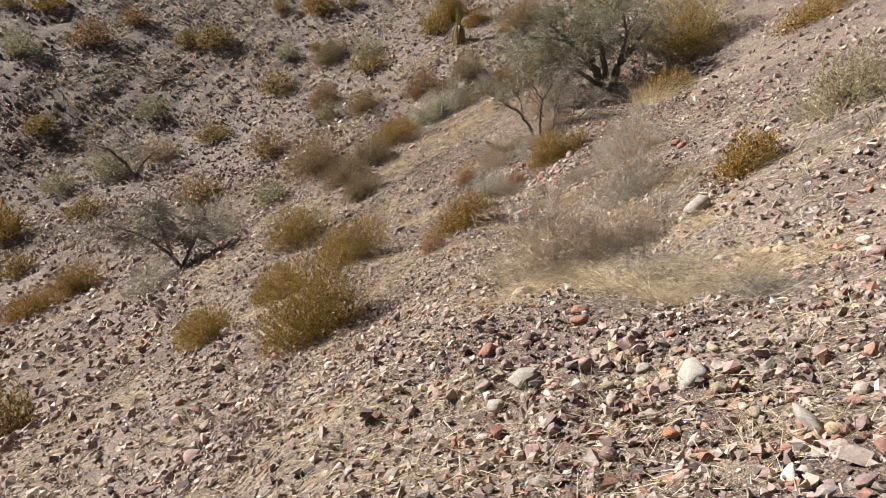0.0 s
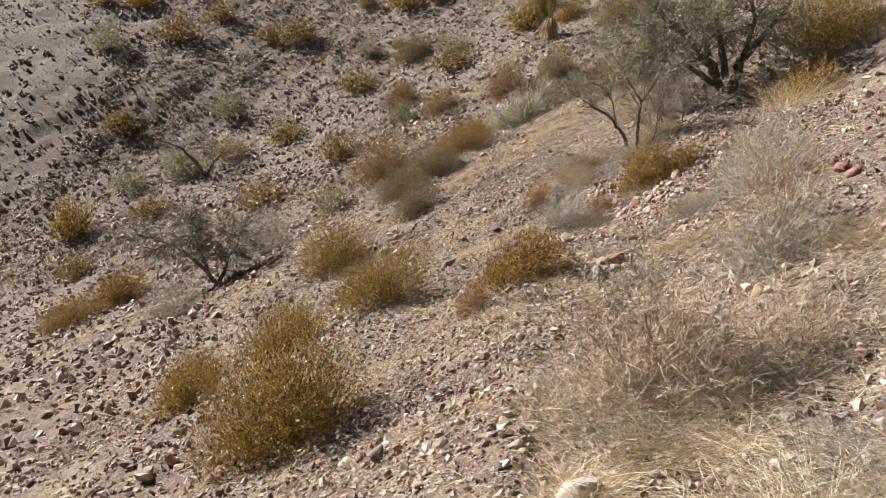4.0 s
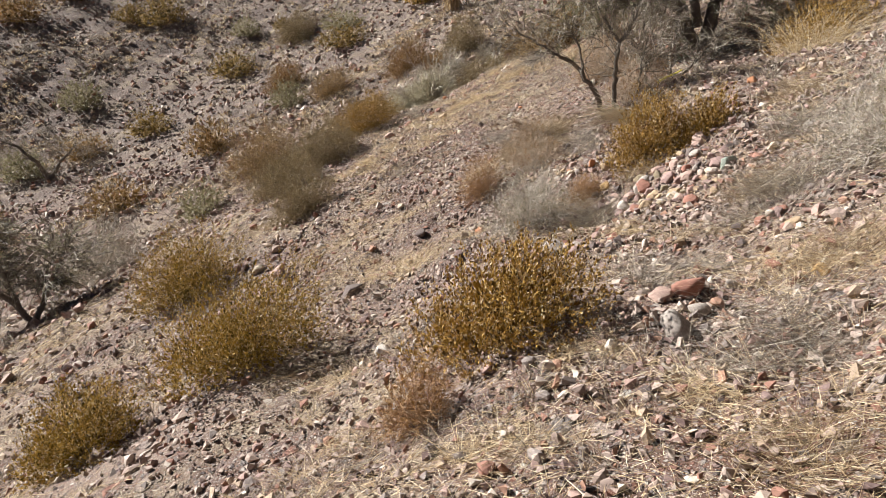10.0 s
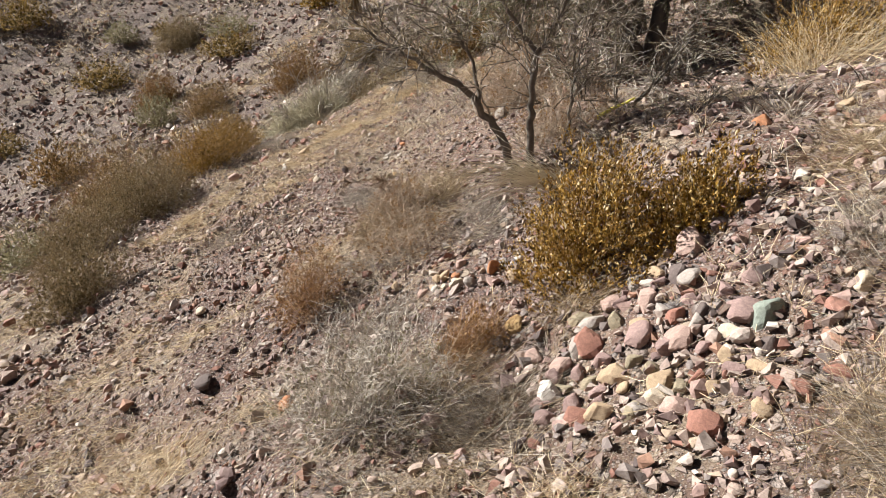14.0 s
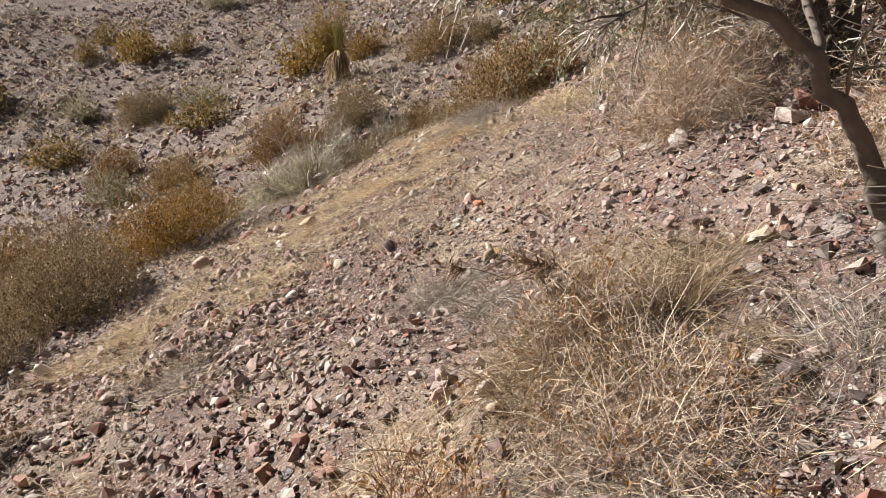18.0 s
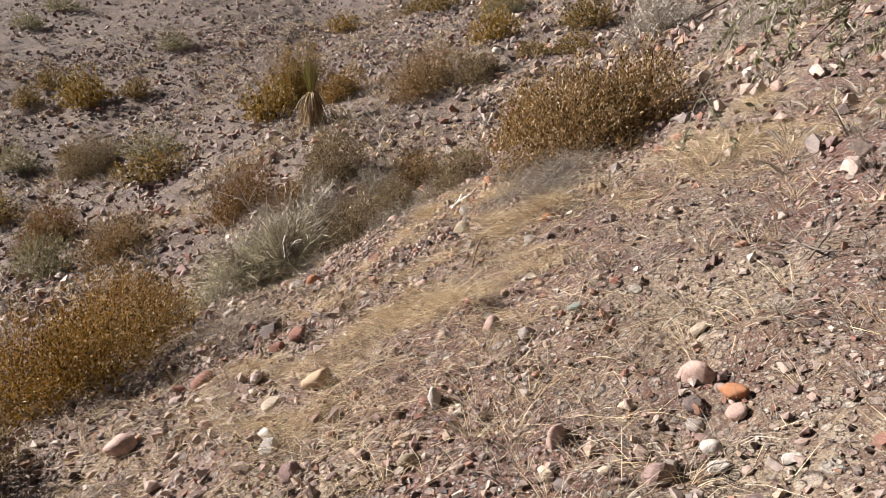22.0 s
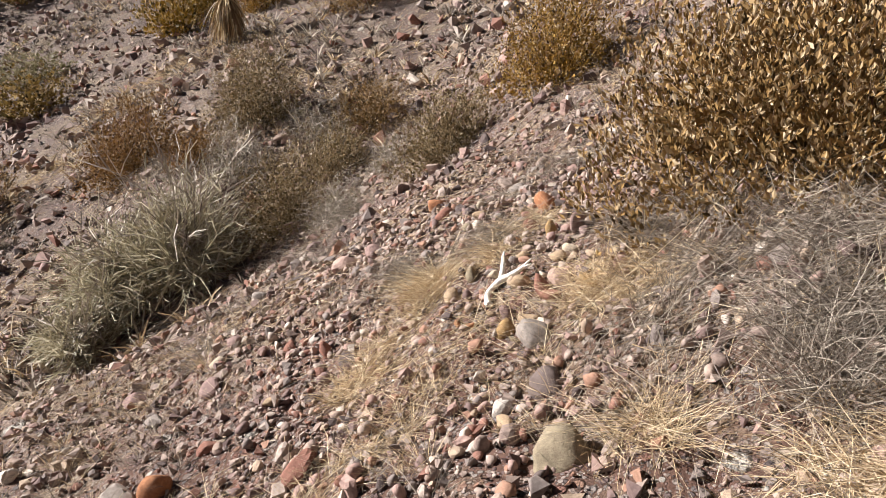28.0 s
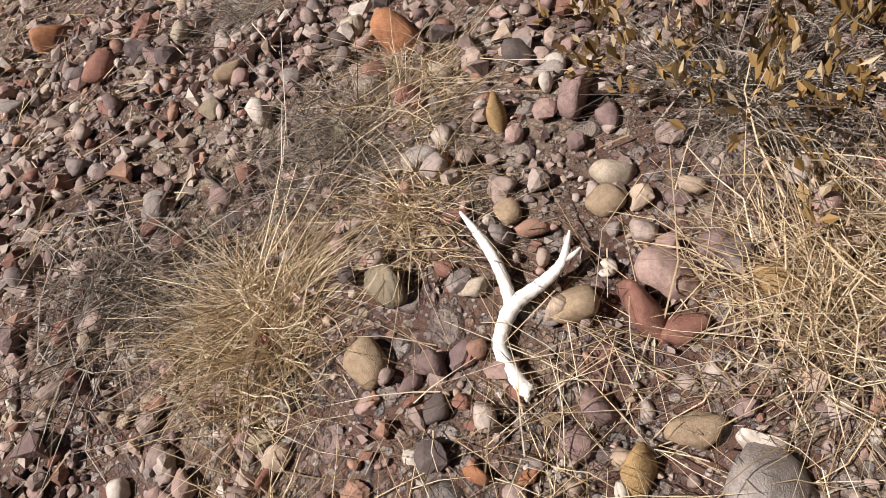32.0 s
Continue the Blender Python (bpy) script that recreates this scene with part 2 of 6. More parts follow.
M_HAZE = twig_material("beige_twig", (0.24, 0.175, 0.125), (0.62, 0.495, 0.37))
M_STRAW = leaf_material("straw", [(0.0, (0.22, 0.14, 0.07)), (0.45, (0.80, 0.60, 0.36)), (1.0, (1.0, 0.86, 0.61))], 0.2)
M_GREYGRASS = leaf_material("weathered_grass", [(0.0, (0.12, 0.095, 0.075)), (0.45, (0.31, 0.255, 0.205)), (1.0, (0.70, 0.61, 0.49))], 0.2)
M_BLEACH = leaf_material("bleached_stalk", [(0.0, (0.62, 0.52, 0.38)), (0.5, (0.85, 0.75, 0.58)), (1.0, (1.0, 0.94, 0.80))], 0.15)
M_TANGRASS = leaf_material("tan_grass", [(0.0, (0.14, 0.09, 0.05)), (0.45, (0.38, 0.27, 0.155)), (1.0, (0.72, 0.58, 0.38))], 0.2)
M_BROOM = leaf_material("broom_rod", [(0.0, (0.28, 0.25, 0.15)), (0.5, (0.56, 0.50, 0.34)), (1.0, (0.90, 0.82, 0.63))], 0.3)
M_BARK = twig_material("grey_bark", (0.11, 0.09, 0.075), (0.20, 0.165, 0.13), 5.0)
M_YELLOWBARK = twig_material("yellow_bark", (0.52, 0.44, 0.06), (0.70, 0.60, 0.12), 5.0)
M_YUCCA = leaf_material("yucca_blade", [(0.0, (0.30, 0.28, 0.08)), (1.0, (0.62, 0.56, 0.24))], 0.2)
M_SKIRT = leaf_material("dead_yucca_blade", [(0.0, (0.18, 0.115, 0.055)), (0.5, (0.50, 0.35, 0.18)), (1.0, (0.85, 0.69, 0.43))], 0.15)


def bone_material():
    m, nt, bsdf, _ = nodes_of("bleached_antler")
    pos = nt.nodes.new("ShaderNodeTexCoord").outputs["Object"]
    stain = ramp(nt, noise_at(nt, pos, 26, 5, 0.65), [(0.3, (0.60, 0.54, 0.44)), (0.5, (0.86, 0.83, 0.76)), (0.8, (0.90, 0.88, 0.83))])
    nt.links.new(stain, bsdf.inputs["Base Color"])
    bsdf.inputs["Roughness"].default_value = 0.6
    bump_of(nt, bsdf, noise_at(nt, pos, 90, 5, 0.7), 0.45, 0.006)
    return m


M_BONE = bone_material()

# ---- the lie of the land ----
ACROSS = [-45, -30, -20, -13, -8.5, -5.5, -3.5, -2, -0.8, 0.4, 1.6, 3, 5, 8, 14, 30]
ALONG, HEIGHTS = [], []


def section(y, *z):
    """A cross-section of the hillside at y: heights at the stations ACROSS, from the gully up the slope."""
    ALONG.append(y), HEIGHTS.append(z)


section(-12, -19.39, -14.00, -10.17, -7.12, -4.78, -3.00, -1.79, -0.93, -0.33, 0.25, 0.83, 1.35, 1.93, 2.78, 4.48, 8.90)
section(-3, -18.37, -13.66, -10.23, -7.22, -5.02, -3.38, -2.14, -1.12, -0.29, 0.33, 0.64, 1.02, 1.68, 2.84, 5.11, 10.72)
section(3, -17.85, -13.39, -10.14, -7.27, -5.23, -3.73, -2.59, -1.65, -0.92, -0.51, -0.10, 0.43, 1.37, 2.77, 5.40, 11.98)
section(6, -17.74, -13.24, -9.98, -7.35, -5.42, -3.99, -2.98, -2.17, -1.50, -1.02, -0.78, -0.21, 1.09, 2.59, 5.37, 12.63)
section(9, -17.64, -13.13, -9.94, -7.47, -5.67, -4.33, -3.44, -2.86, -2.26, -1.57, -1.33, -0.53, 0.57, 2.21, 5.25, 13.20)
section(12, -17.55, -13.06, -9.95, -7.63, -6.00, -4.68, -3.69, -3.10, -2.52, -1.93, -1.63, -0.89, 0.06, 1.79, 5.04, 13.66)
section(14.5, -17.48, -13.07, -10.01, -7.75, -6.23, -5.14, -4.01, -3.29, -2.97, -2.20, -1.85, -1.15, -0.26, 1.44, 4.85, 13.91)
section(17, -17.45, -13.15, -10.13, -7.82, -6.20, -5.01, -4.13, -3.51, -3.00, -2.42, -1.85, -0.99, -0.34, 1.20, 4.71, 14.01)
section(19.5, -17.49, -13.29, -10.28, -7.86, -6.10, -4.76, -3.97, -3.31, -2.75, -2.10, -1.50, -0.82, -0.46, 1.00, 4.68, 13.94)
section(22, -17.73, -13.44, -10.38, -7.91, -6.04, -4.65, -3.64, -2.98, -2.45, -1.97, -1.39, -0.84, -0.51, 0.96, 4.61, 13.71)
section(24.5, -18.02, -13.58, -10.46, -7.98, -6.06, -4.52, -3.42, -2.80, -2.26, -1.68, -1.15, -0.59, 0.35, 1.58, 4.69, 13.37)
section(26.5, -18.18, -13.62, -10.47, -8.05, -6.17, -4.61, -3.39, -2.55, -2.12, -1.69, -1.06, -0.50, 0.69, 1.95, 4.82, 13.08)
section(28.5, -18.16, -13.55, -10.40, -8.05, -6.35, -4.85, -3.64, -2.72, -2.27, -1.75, -1.11, -0.56, 0.51, 1.98, 4.90, 12.85)
section(30.5, -17.91, -13.35, -10.21, -7.88, -6.38, -5.12, -4.04, -3.07, -2.56, -2.12, -1.43, -0.73, 0.42, 1.92, 4.90, 12.68)
section(32.5, -17.37, -12.98, -9.92, -7.48, -6.00, -5.04, -4.36, -3.70, -3.15, -2.48, -1.84, -0.88, 0.43, 1.90, 4.85, 12.55)
section(34.5, -16.51, -12.41, -9.36, -6.99, -5.51, -4.45, -3.79, -3.56, -3.08, -2.59, -2.03, -1.08, 0.18, 1.80, 4.78, 12.46)
section(36.5, -15.31, -11.63, -8.72, -6.71, -5.13, -4.02, -3.45, -2.69, -1.95, -1.70, -1.39, -1.12, 0.10, 1.82, 4.81, 12.41)
section(39, -13.46, -10.60, -8.27, -6.28, -4.63, -3.36, -2.64, -2.07, -1.42, -0.85, -0.46, -0.17, 0.70, 2.17, 5.02, 12.45)
section(42, -11.01, -9.24, -7.62, -5.67, -3.97, -2.64, -1.72, -1.03, -0.40, 0.21, 0.62, 1.10, 1.93, 2.97, 5.52, 12.67)
section(46, -7.80, -7.15, -6.58, -4.50, -2.85, -1.52, -0.57, 0.16, 0.74, 1.28, 1.77, 2.31, 3.13, 4.19, 6.51, 13.28)
section(52, -3.57, -3.24, -3.33, -2.21, -0.75, 0.50, 1.36, 1.97, 2.42, 2.84, 3.27, 3.79, 4.52, 5.66, 8.06, 14.69)
section(60, 0.60, 0.85, 0.88, 1.62, 2.82, 3.74, 4.25, 4.62, 4.88, 5.12, 5.37, 5.74, 6.47, 7.73, 10.28, 17.04)
section(75, 6.10, 6.97, 7.71, 8.54, 9.30, 9.75, 9.93, 10.01, 10.02, 10.01, 10.03, 10.17, 10.89, 12.25, 14.94, 21.94)
section(95, 12.03, 14.20, 15.65, 16.65, 17.21, 17.50, 17.62, 17.65, 17.65, 17.63, 17.64, 17.82, 18.35, 19.45, 21.94, 28.76)
section(130, 21.46, 25.97, 28.66, 30.18, 30.87, 31.16, 31.25, 31.27, 31.27, 31.28, 31.33, 31.50, 31.92, 32.81, 34.93, 40.99)


def spline(k, q):
    """Weights of a natural cubic spline through the stations k, at q."""
    k, n, h = np.array(k, float), len(k), np.diff(k)
    a, r = np.eye(n), np.zeros((n, n))
    for i in range(1, n - 1):
        a[i, i - 1 : i + 2] = h[i - 1], 2 * (h[i - 1] + h[i]), h[i]
        r[i, i - 1 : i + 2] = 6 / h[i - 1], -6 / h[i - 1] - 6 / h[i], 6 / h[i]
    bend = np.linalg.solve(a, r)
    q = np.clip(q, k[0], k[-1])
    i = np.clip(np.searchsorted(k, q) - 1, 0, n - 2)
    u = (k[i + 1] - q) / h[i]
    v, one = 1 - u, np.eye(n)
    return u[:, None] * one[i] + v[:, None] * one[i + 1] + ((u**3 - u) * h[i] ** 2 / 6)[:, None] * bend[i] + ((v**3 - v) * h[i] ** 2 / 6)[:, None] * bend[i + 1]


LATTICE = np.random.default_rng(5).random((256, 256))


def soft_noise(x, y, size):
    """Smooth noise of -1 to 1 with lumps of that size."""
    u, v = np.asarray(x) / size + 1000.37, np.asarray(y) / size + 1000.71
    i, j = np.floor(u).astype(int), np.floor(v).astype(int)
    a, b = u - i, v - j
    a, b = a * a * (3 - 2 * a), b * b * (3 - 2 * b)
    g = lambda p, q: LATTICE[p % 256, q % 256]
    return 2 * ((g(i, j) * (1 - a) + g(i + 1, j) * a) * (1 - b) + (g(i, j + 1) * (1 - a) + g(i + 1, j + 1) * a) * b) - 1


ZGRID = np.array(HEIGHTS)


def rough(x, y):
    far = np.clip((np.hypot(x, y - 18) - 14) / 25, 0, 1)
    near = 0.06 * soft_noise(x, y, 0.9) + 0.05 * soft_noise(x, y, 0.42) + 0.032 * soft_noise(x, y, 0.21) + 0.020 * soft_noise(x + 3, y, 0.13) + 0.012 * soft_noise(x, y + 5, 0.075)
    return near * (1 - 0.4 * far) + far * (0.24 * soft_noise(x, y, 4.3) + 0.18 * soft_noise(x, y, 1.7) + 0.13 * soft_noise(x + 7, y, 0.8))


def ground_z(x, y):
    x, y = np.atleast_1d(np.asarray(x, float)), np.atleast_1d(np.asarray(y, float))
    z = np.einsum("ni,nj,ij->n", spline(ALONG, y), spline(ACROSS, x), ZGRID)
    return z + rough(x, y) + 0.36 * np.clip(y - 130, 0, 140) + 0.2 * np.clip(x - 30, 0, 80)


def ground_normal(x, y, e=0.08):
    dx = (ground_z(np.asarray(x) + e, y) - ground_z(np.asarray(x) - e, y)) / (2 * e)
    dy = (ground_z(x, np.asarray(y) + e) - ground_z(x, np.asarray(y) - e)) / (2 * e)
    n = np.stack([-dx, -dy, np.ones_like(dx)], 1)
    return n / np.linalg.norm(n, axis=1, keepdims=True)


# ---- mesh helpers ----
def mesh_from(name, verts, tris, material, smooth=False):
    me = bpy.data.meshes.new(name)
    verts, tris = np.ascontiguousarray(verts, np.float32), np.ascontiguousarray(tris, np.int32)
    me.vertices.add(len(verts)), me.loops.add(tris.size), me.polygons.add(len(tris))
    me.vertices.foreach_set("co", verts.ravel())
    me.loops.foreach_set("vertex_index", tris.ravel())
    me.polygons.foreach_set("loop_start", np.arange(len(tris), dtype=np.int32) * 3)
    me.polygons.foreach_set("use_smooth", np.full(len(tris), smooth))
    me.materials.append(material)
    me.update(calc_edges=True)
    return me


def part(name, data, parent, label=""):
    ob = new(name, data)
    ob.parent = parent
    return tagged(ob, label)


def merge(pieces):
    verts, tris, n = [], [], 0
    for v, t in pieces:
        verts.append(v), tris.append(t + n)
        n += len(v)
    return np.concatenate(verts), np.concatenate(tris)


def unit(v):
    return v / np.maximum(np.linalg.norm(v, axis=-1, keepdims=True), 1e-9)


def tubes(paths, radii, sides=3):
    """Tapered round twigs along paths (n, k, 3) with radii (n, k)."""
    n, k, _ = paths.shape
    along = unit(np.gradient(paths, axis=1))
    other = np.where(np.abs(along[..., 2:3]) > 0.8, np.array([1.0, 0, 0]), np.array([0, 0, 1.0]))
    a = unit(np.cross(along, other))
    b = np.cross(along, a)
    turn = np.arange(sides) * 2 * np.pi / sides
    ring = a[:, :, None] * np.cos(turn)[None, None, :, None] + b[:, :, None] * np.sin(turn)[None, None, :, None]
    verts = (paths[:, :, None] + ring * radii[:, :, None, None]).reshape(-1, 3)
    base = (np.arange(n)[:, None, None] * k + np.arange(k - 1)[None, :, None]) * sides
    s = np.arange(sides)[None, None, :]
    s2 = (s + 1) % sides
    p, q, r, t = base + s, base + s2, base + sides + s, base + sides + s2
    return verts, np.concatenate([np.stack([p, q, t], -1).reshape(-1, 3), np.stack([p, t, r], -1).reshape(-1, 3)])


def ribbons(rng, paths, widths):
    """Flat narrow blades along paths (n, k, 3), each turned at random."""
    n, k, _ = paths.shape
    along = unit(paths[:, -1] - paths[:, 0])
    side = unit(np.cross(along, unit(rng.normal(0, 1, (n, 3)))))[:, None] * widths[..., None]
    verts = np.stack([paths - side, paths + side], 2).reshape(-1, 3)
    i = ((np.arange(n)[:, None] * k + np.arange(k - 1)[None]) * 2).reshape(-1, 1)
    return verts, np.concatenate([i + [0, 1, 3], i + [0, 3, 2]])


def leaves(at, way, normal, length, width):
    """Small folded pointed leaves."""
    way = unit(way)
    side = unit(np.cross(way, normal))
    up = np.cross(side, way)
    l, w = length[:, None], width[:, None]
    verts = np.stack([at, at + way * l * 0.5 + side * w * 0.5 + up * w * 0.22, at + way * l + up * l * 0.06, at + way * l * 0.5 - side * w * 0.5 + up * w * 0.22], 1).reshape(-1, 3)
    i = np.arange(len(at))[:, None] * 4
    return verts, np.concatenate([i + [0, 1, 2], i + [0, 2, 3]])


def sprays(rng, starts, ways, lengths, k=5, sag=0.15, wander=0.12):
    """Bending paths from starts along ways."""
    u = np.linspace(0, 1, k)[None, :, None]
    bend = rng.normal(0, wander, (len(starts), 1, 3)) * lengths[:, None, None]
    kink = np.cumsum(rng.normal(0, wander * 0.35, (len(starts), k, 3)), axis=1) * lengths[:, None, None] * u
    drop = np.array([0, 0, -1.0]) * (sag * lengths)[:, None, None]
    return starts[:, None] + ways[:, None] * lengths[:, None, None] * u + (bend + drop) * u**2 + kink


def on_paths(rng, paths, n, low=0.3, high=1.0):
    """n places on the paths, and the ways on there."""
    k = paths.shape[1]
    i, s = rng.integers(0, len(paths), n), rng.uniform(low, high, n) * (k - 1.001)
    j, f = s.astype(int), (s % 1)[:, None]
    a, b = paths[i, j], paths[i, j + 1]
    return a * (1 - f) + b * f, unit(b - a), i


def ball(n):
    """An icosphere's corners and triangles."""
    bm = bmesh.new()
    bmesh.ops.create_icosphere(bm, subdivisions=n, radius=1.0)
    v = np.array([p.co for p in bm.verts])
    t = np.array([[p.index for p in f.verts] for f in bm.faces])
    bm.free()
    return v, t


BALLS = {n: ball(n) for n in (1, 2, 3)}


def stone_shape(rng, detail, angular=0.5):
    """A worn cobble of about unit size: a lumpy ball with planes cut off."""
    v, t = BALLS[detail]
    v = v * (1 + 0.10 * np.sin(v @ rng.normal(0, 1.6, (3, 3)) + rng.uniform(0, 6, 3)).sum(1, keepdims=True) * 0.6)
    for _ in range(int(4 + 7 * angular)):
        n = unit(rng.normal(0, 1, 3))
        over = v @ n - rng.uniform(0.50, 0.88)
        v = v - np.maximum(over, 0)[:, None] * n * (0.55 + 0.45 * angular)
    v = v + rng.normal(0, 0.012, v.shape)
    v = v * np.array([1.0, rng.uniform(0.62, 0.95), rng.uniform(0.38, 0.75)])
    return v / np.abs(v[:, :2]).max() * 0.5, t


def rock_shape(rng, detail, planes=14, worn=12):
    """A broken stone: flat faces round a ball, their edges rounded by wear (sharper for a higher number)."""
    v, t = BALLS[detail]
    n = unit(rng.normal(0, 1, (planes, 3)))
    h = rng.uniform(0.55, 0.95, planes)
    reach = (np.maximum(v @ n.T, 0.02) / h) ** worn
    r = np.minimum(reach.sum(1) ** (-1 / worn), 1.25)
    r = r * (1 + 0.035 * np.sin(v @ rng.normal(0, 4, 3) + 1) + 0.02 * np.sin(v @ rng.normal(0, 8, 3)))
    v = v * r[:, None] * [1.0, rng.uniform(0.62, 0.95), rng.uniform(0.5, 0.8)]
    return v / np.abs(v[:, :2]).max() * 0.5, t


def chip_shape(rng, n, boxy=0.7):
    """A small sharp-edged broken stone."""
    p = unit(rng.normal(0, 1, (n, 3))) * rng.uniform(0.86, 1.04, (n, 1))
    p = np.sign(p) * np.abs(p) ** boxy * [1.0, rng.uniform(0.6, 0.95), rng.uniform(0.45, 0.8)]
    bm = bmesh.new()
    for q in p:
        bm.verts.new(q)
    hull = bmesh.ops.convex_hull(bm, input=bm.verts[:])
    bmesh.ops.delete(bm, geom=list({g for key in ("geom_interior", "geom_unused") for g in hull[key] if isinstance(g, bmesh.types.BMVert)}), context="VERTS")
    bm.verts.index_update()
    v = np.array([q.co for q in bm.verts])
    t = np.array([[q.index for q in f.verts] for f in bm.faces])
    bm.free()
    return v / np.abs(v[:, :2]).max() * 0.5, t


def turns(rng, normal, tilt):
    """Random rotations whose third axis lies near the normals."""
    z = unit(normal + rng.normal(0, tilt, normal.shape))
    x = unit(np.cross(rng.normal(0, 1, normal.shape), z))
    return np.stack([x, np.cross(z, x), z], 2)


def scattered(rng, x, y, size, shapes, sink=0.3, tilt=0.25):
    """Stones of the given shapes and sizes, bedded in the ground."""
    z, normal = ground_z(x, y), ground_normal(x, y)
    rot, which, pieces = turns(rng, normal, tilt), rng.integers(0, len(shapes), len(x)), []
    for w, (v, t) in enumerate(shapes):
        own = np.nonzero(which == w)[0]
        if not len(own):
            continue
        low = -v[:, 2].min()
        at = np.stack([x[own], y[own], z[own]], 1) + normal[own] * (size[own] * low * (1 - 2 * sink))[:, None]
        verts = np.einsum("nij,vj->nvi", rot[own], v) * size[own][:, None, None] + at[:, None]
        pieces.append((verts.reshape(-1, 3), (np.arange(len(own))[:, None, None] * len(v) + t[None]).reshape(-1, 3)))
    return merge(pieces)


def steps_from(near, far, fine, growth, start, end):
    """Grid lines: fine between near and far, wider and wider out to start and end."""
    out, lines = [], list(np.arange(near, far, fine))
    s, p = fine, far
    while p < end:
        out.append(p)
        s *= growth
        p += s
    back, s, p = [], fine * growth, near - fine
    while p > start:
        back.append(p)
        s *= growth
        p -= s
    return np.array(back[::-1] + lines + out)


# ---- ground ----
gx = np.concatenate([steps_from(-30.0, -8.0, 0.34, 1.10, -700, -8.1), np.arange(-8.0, -2.6, 0.13), np.arange(-2.6, 3.0, 0.055), steps_from(3.0, 6.0, 0.13, 1.03, 3.0, 14.0), steps_from(14.2, 15.0, 0.35, 1.10, 14.2, 700)])
gy = np.concatenate([steps_from(1.5, 30.5, 0.055, 1.03, -5.0, 43.0), steps_from(43.2, 72.0, 0.36, 1.08, 43.2, 900)])
gy = np.concatenate([-5.2 - np.cumsum(0.3 * 1.12 ** np.arange(46))[::-1], gy])
mx_, my_ = np.meshgrid(gx, gy)
flat = np.stack([mx_.ravel(), my_.ravel(), ground_z(mx_.ravel(), my_.ravel())], 1)
cell = (np.arange(len(gy) - 1)[:, None] * len(gx) + np.arange(len(gx) - 1)[None]).ravel()
quads = np.concatenate([np.stack([cell, cell + 1, cell + len(gx) + 1], 1), np.stack([cell, cell + len(gx) + 1, cell + len(gx)], 1)])
ground = tagged(new("ground", mesh_from("ground", flat, quads, M_GROUND, True)), "stony pinkish-brown desert hillside with gullies and dry litter", "ground", kind="structure")


# ---- plants ----
def at_ground(x, y, sink=0.03):
    return Vector((x, y, float(ground_z(x, y)[0]) - sink))


def nearness(x, y):
    """1 beside the path, less for plants farther from it, which need fewer and larger pieces."""
    d = math.hypot(x - 0.4, y - min(max(y - 3, 0), 27))
    return min(1.0, max(0.22, 5.0 / max(d, 0.1)))


def dome(rng, n, w, h, lean, deep=0.4):
    """n places inside an uneven dome that leans with the slope, and the ways out from its middle."""
    d = unit(rng.normal(0, 1, (n, 3)))
    d[:, 2] = np.abs(d[:, 2])
    a, b, c = rng.uniform(0, 6, 3)
    turn = np.arctan2(d[:, 1], d[:, 0])
    lump = 1 + 0.13 * np.sin(2 * turn + a) + 0.10 * np.sin(5 * turn + b + 3 * d[:, 2]) + 0.09 * np.sin(9 * d[:, 0] + 8 * d[:, 2] + c)
    p = d * (rng.random(n) ** deep * lump)[:, None] * [w / 2, w / 2, h]
    p[:, 2] += p[:, 0] * lean[0] + p[:, 1] * lean[1]
    return p, d


def shrub_data(rng, w, h, stems, sprigs, per, leaf, width, lean=(0, 0), upright=0.9, deep=0.4, stout=1.0):
    """A rounded shrub: the wood, and the leaves that stand in sprigs over it."""
    p, d = dome(rng, sprigs, w * 0.94, h * 0.92, lean, deep)
    way = unit(d * 0.7 + [0, 0, upright * 0.7] + rng.normal(0, 0.35, d.shape))
    long = rng.uniform(0.10, 0.2, sprigs) * (w + h) * 0.4
    small = sprays(rng, p, way, long, 3, 0.0, 0.15)
    own = rng.integers(0, sprigs, stems)
    foot = rng.normal(0, 0.05 * w, (stems, 3)) * [1, 1, 0]
    foot[:, 2] = foot[:, 0] * lean[0] + foot[:, 1] * lean[1]
    u = np.linspace(0, 1, 5)[None, :, None]
    main = foot[:, None] * (1 - u) + p[own][:, None] * u + np.array([0, 0, 0.12 * h]) * (u * (1 - u)) * 2 + rng.normal(0, 0.02 * w, (stems, 5, 3)) * u * (1 - u) * 3
    at, way, _ = on_paths(rng, small, sprigs * per, 0.0, 1.0)
    at = at + rng.normal(0, leaf * 0.3, at.shape)
    way = unit(way * 0.6 + rng.normal(0, 0.45, way.shape) + [0, 0, upright * 0.5])
    size = leaf * rng.uniform(0.6, 1.3, len(at))
    shape = leaves(at, way, unit(rng.normal(0, 1, at.shape)), size, size * width)
    r = 0.005 * max(w, 0.5) ** 0.5
    show = small[: int(sprigs * (0.25 if leaf < 0.045 else 0.08))]
    r = r * stout
    wood = [tubes(main, np.linspace(1, 0.3, 5)[None] * rng.uniform(0.6, 1.2, (stems, 1)) * r), tubes(show, np.linspace(0.28, 0.1, 3)[None] * np.full((len(show), 1), r))]
    return merge(wood), shape


def slope_at(x, y, share=0.8):
    n = ground_normal(x, y, 0.5)[0]
    return -n[0] / n[2] * share, -n[1] / n[2] * share


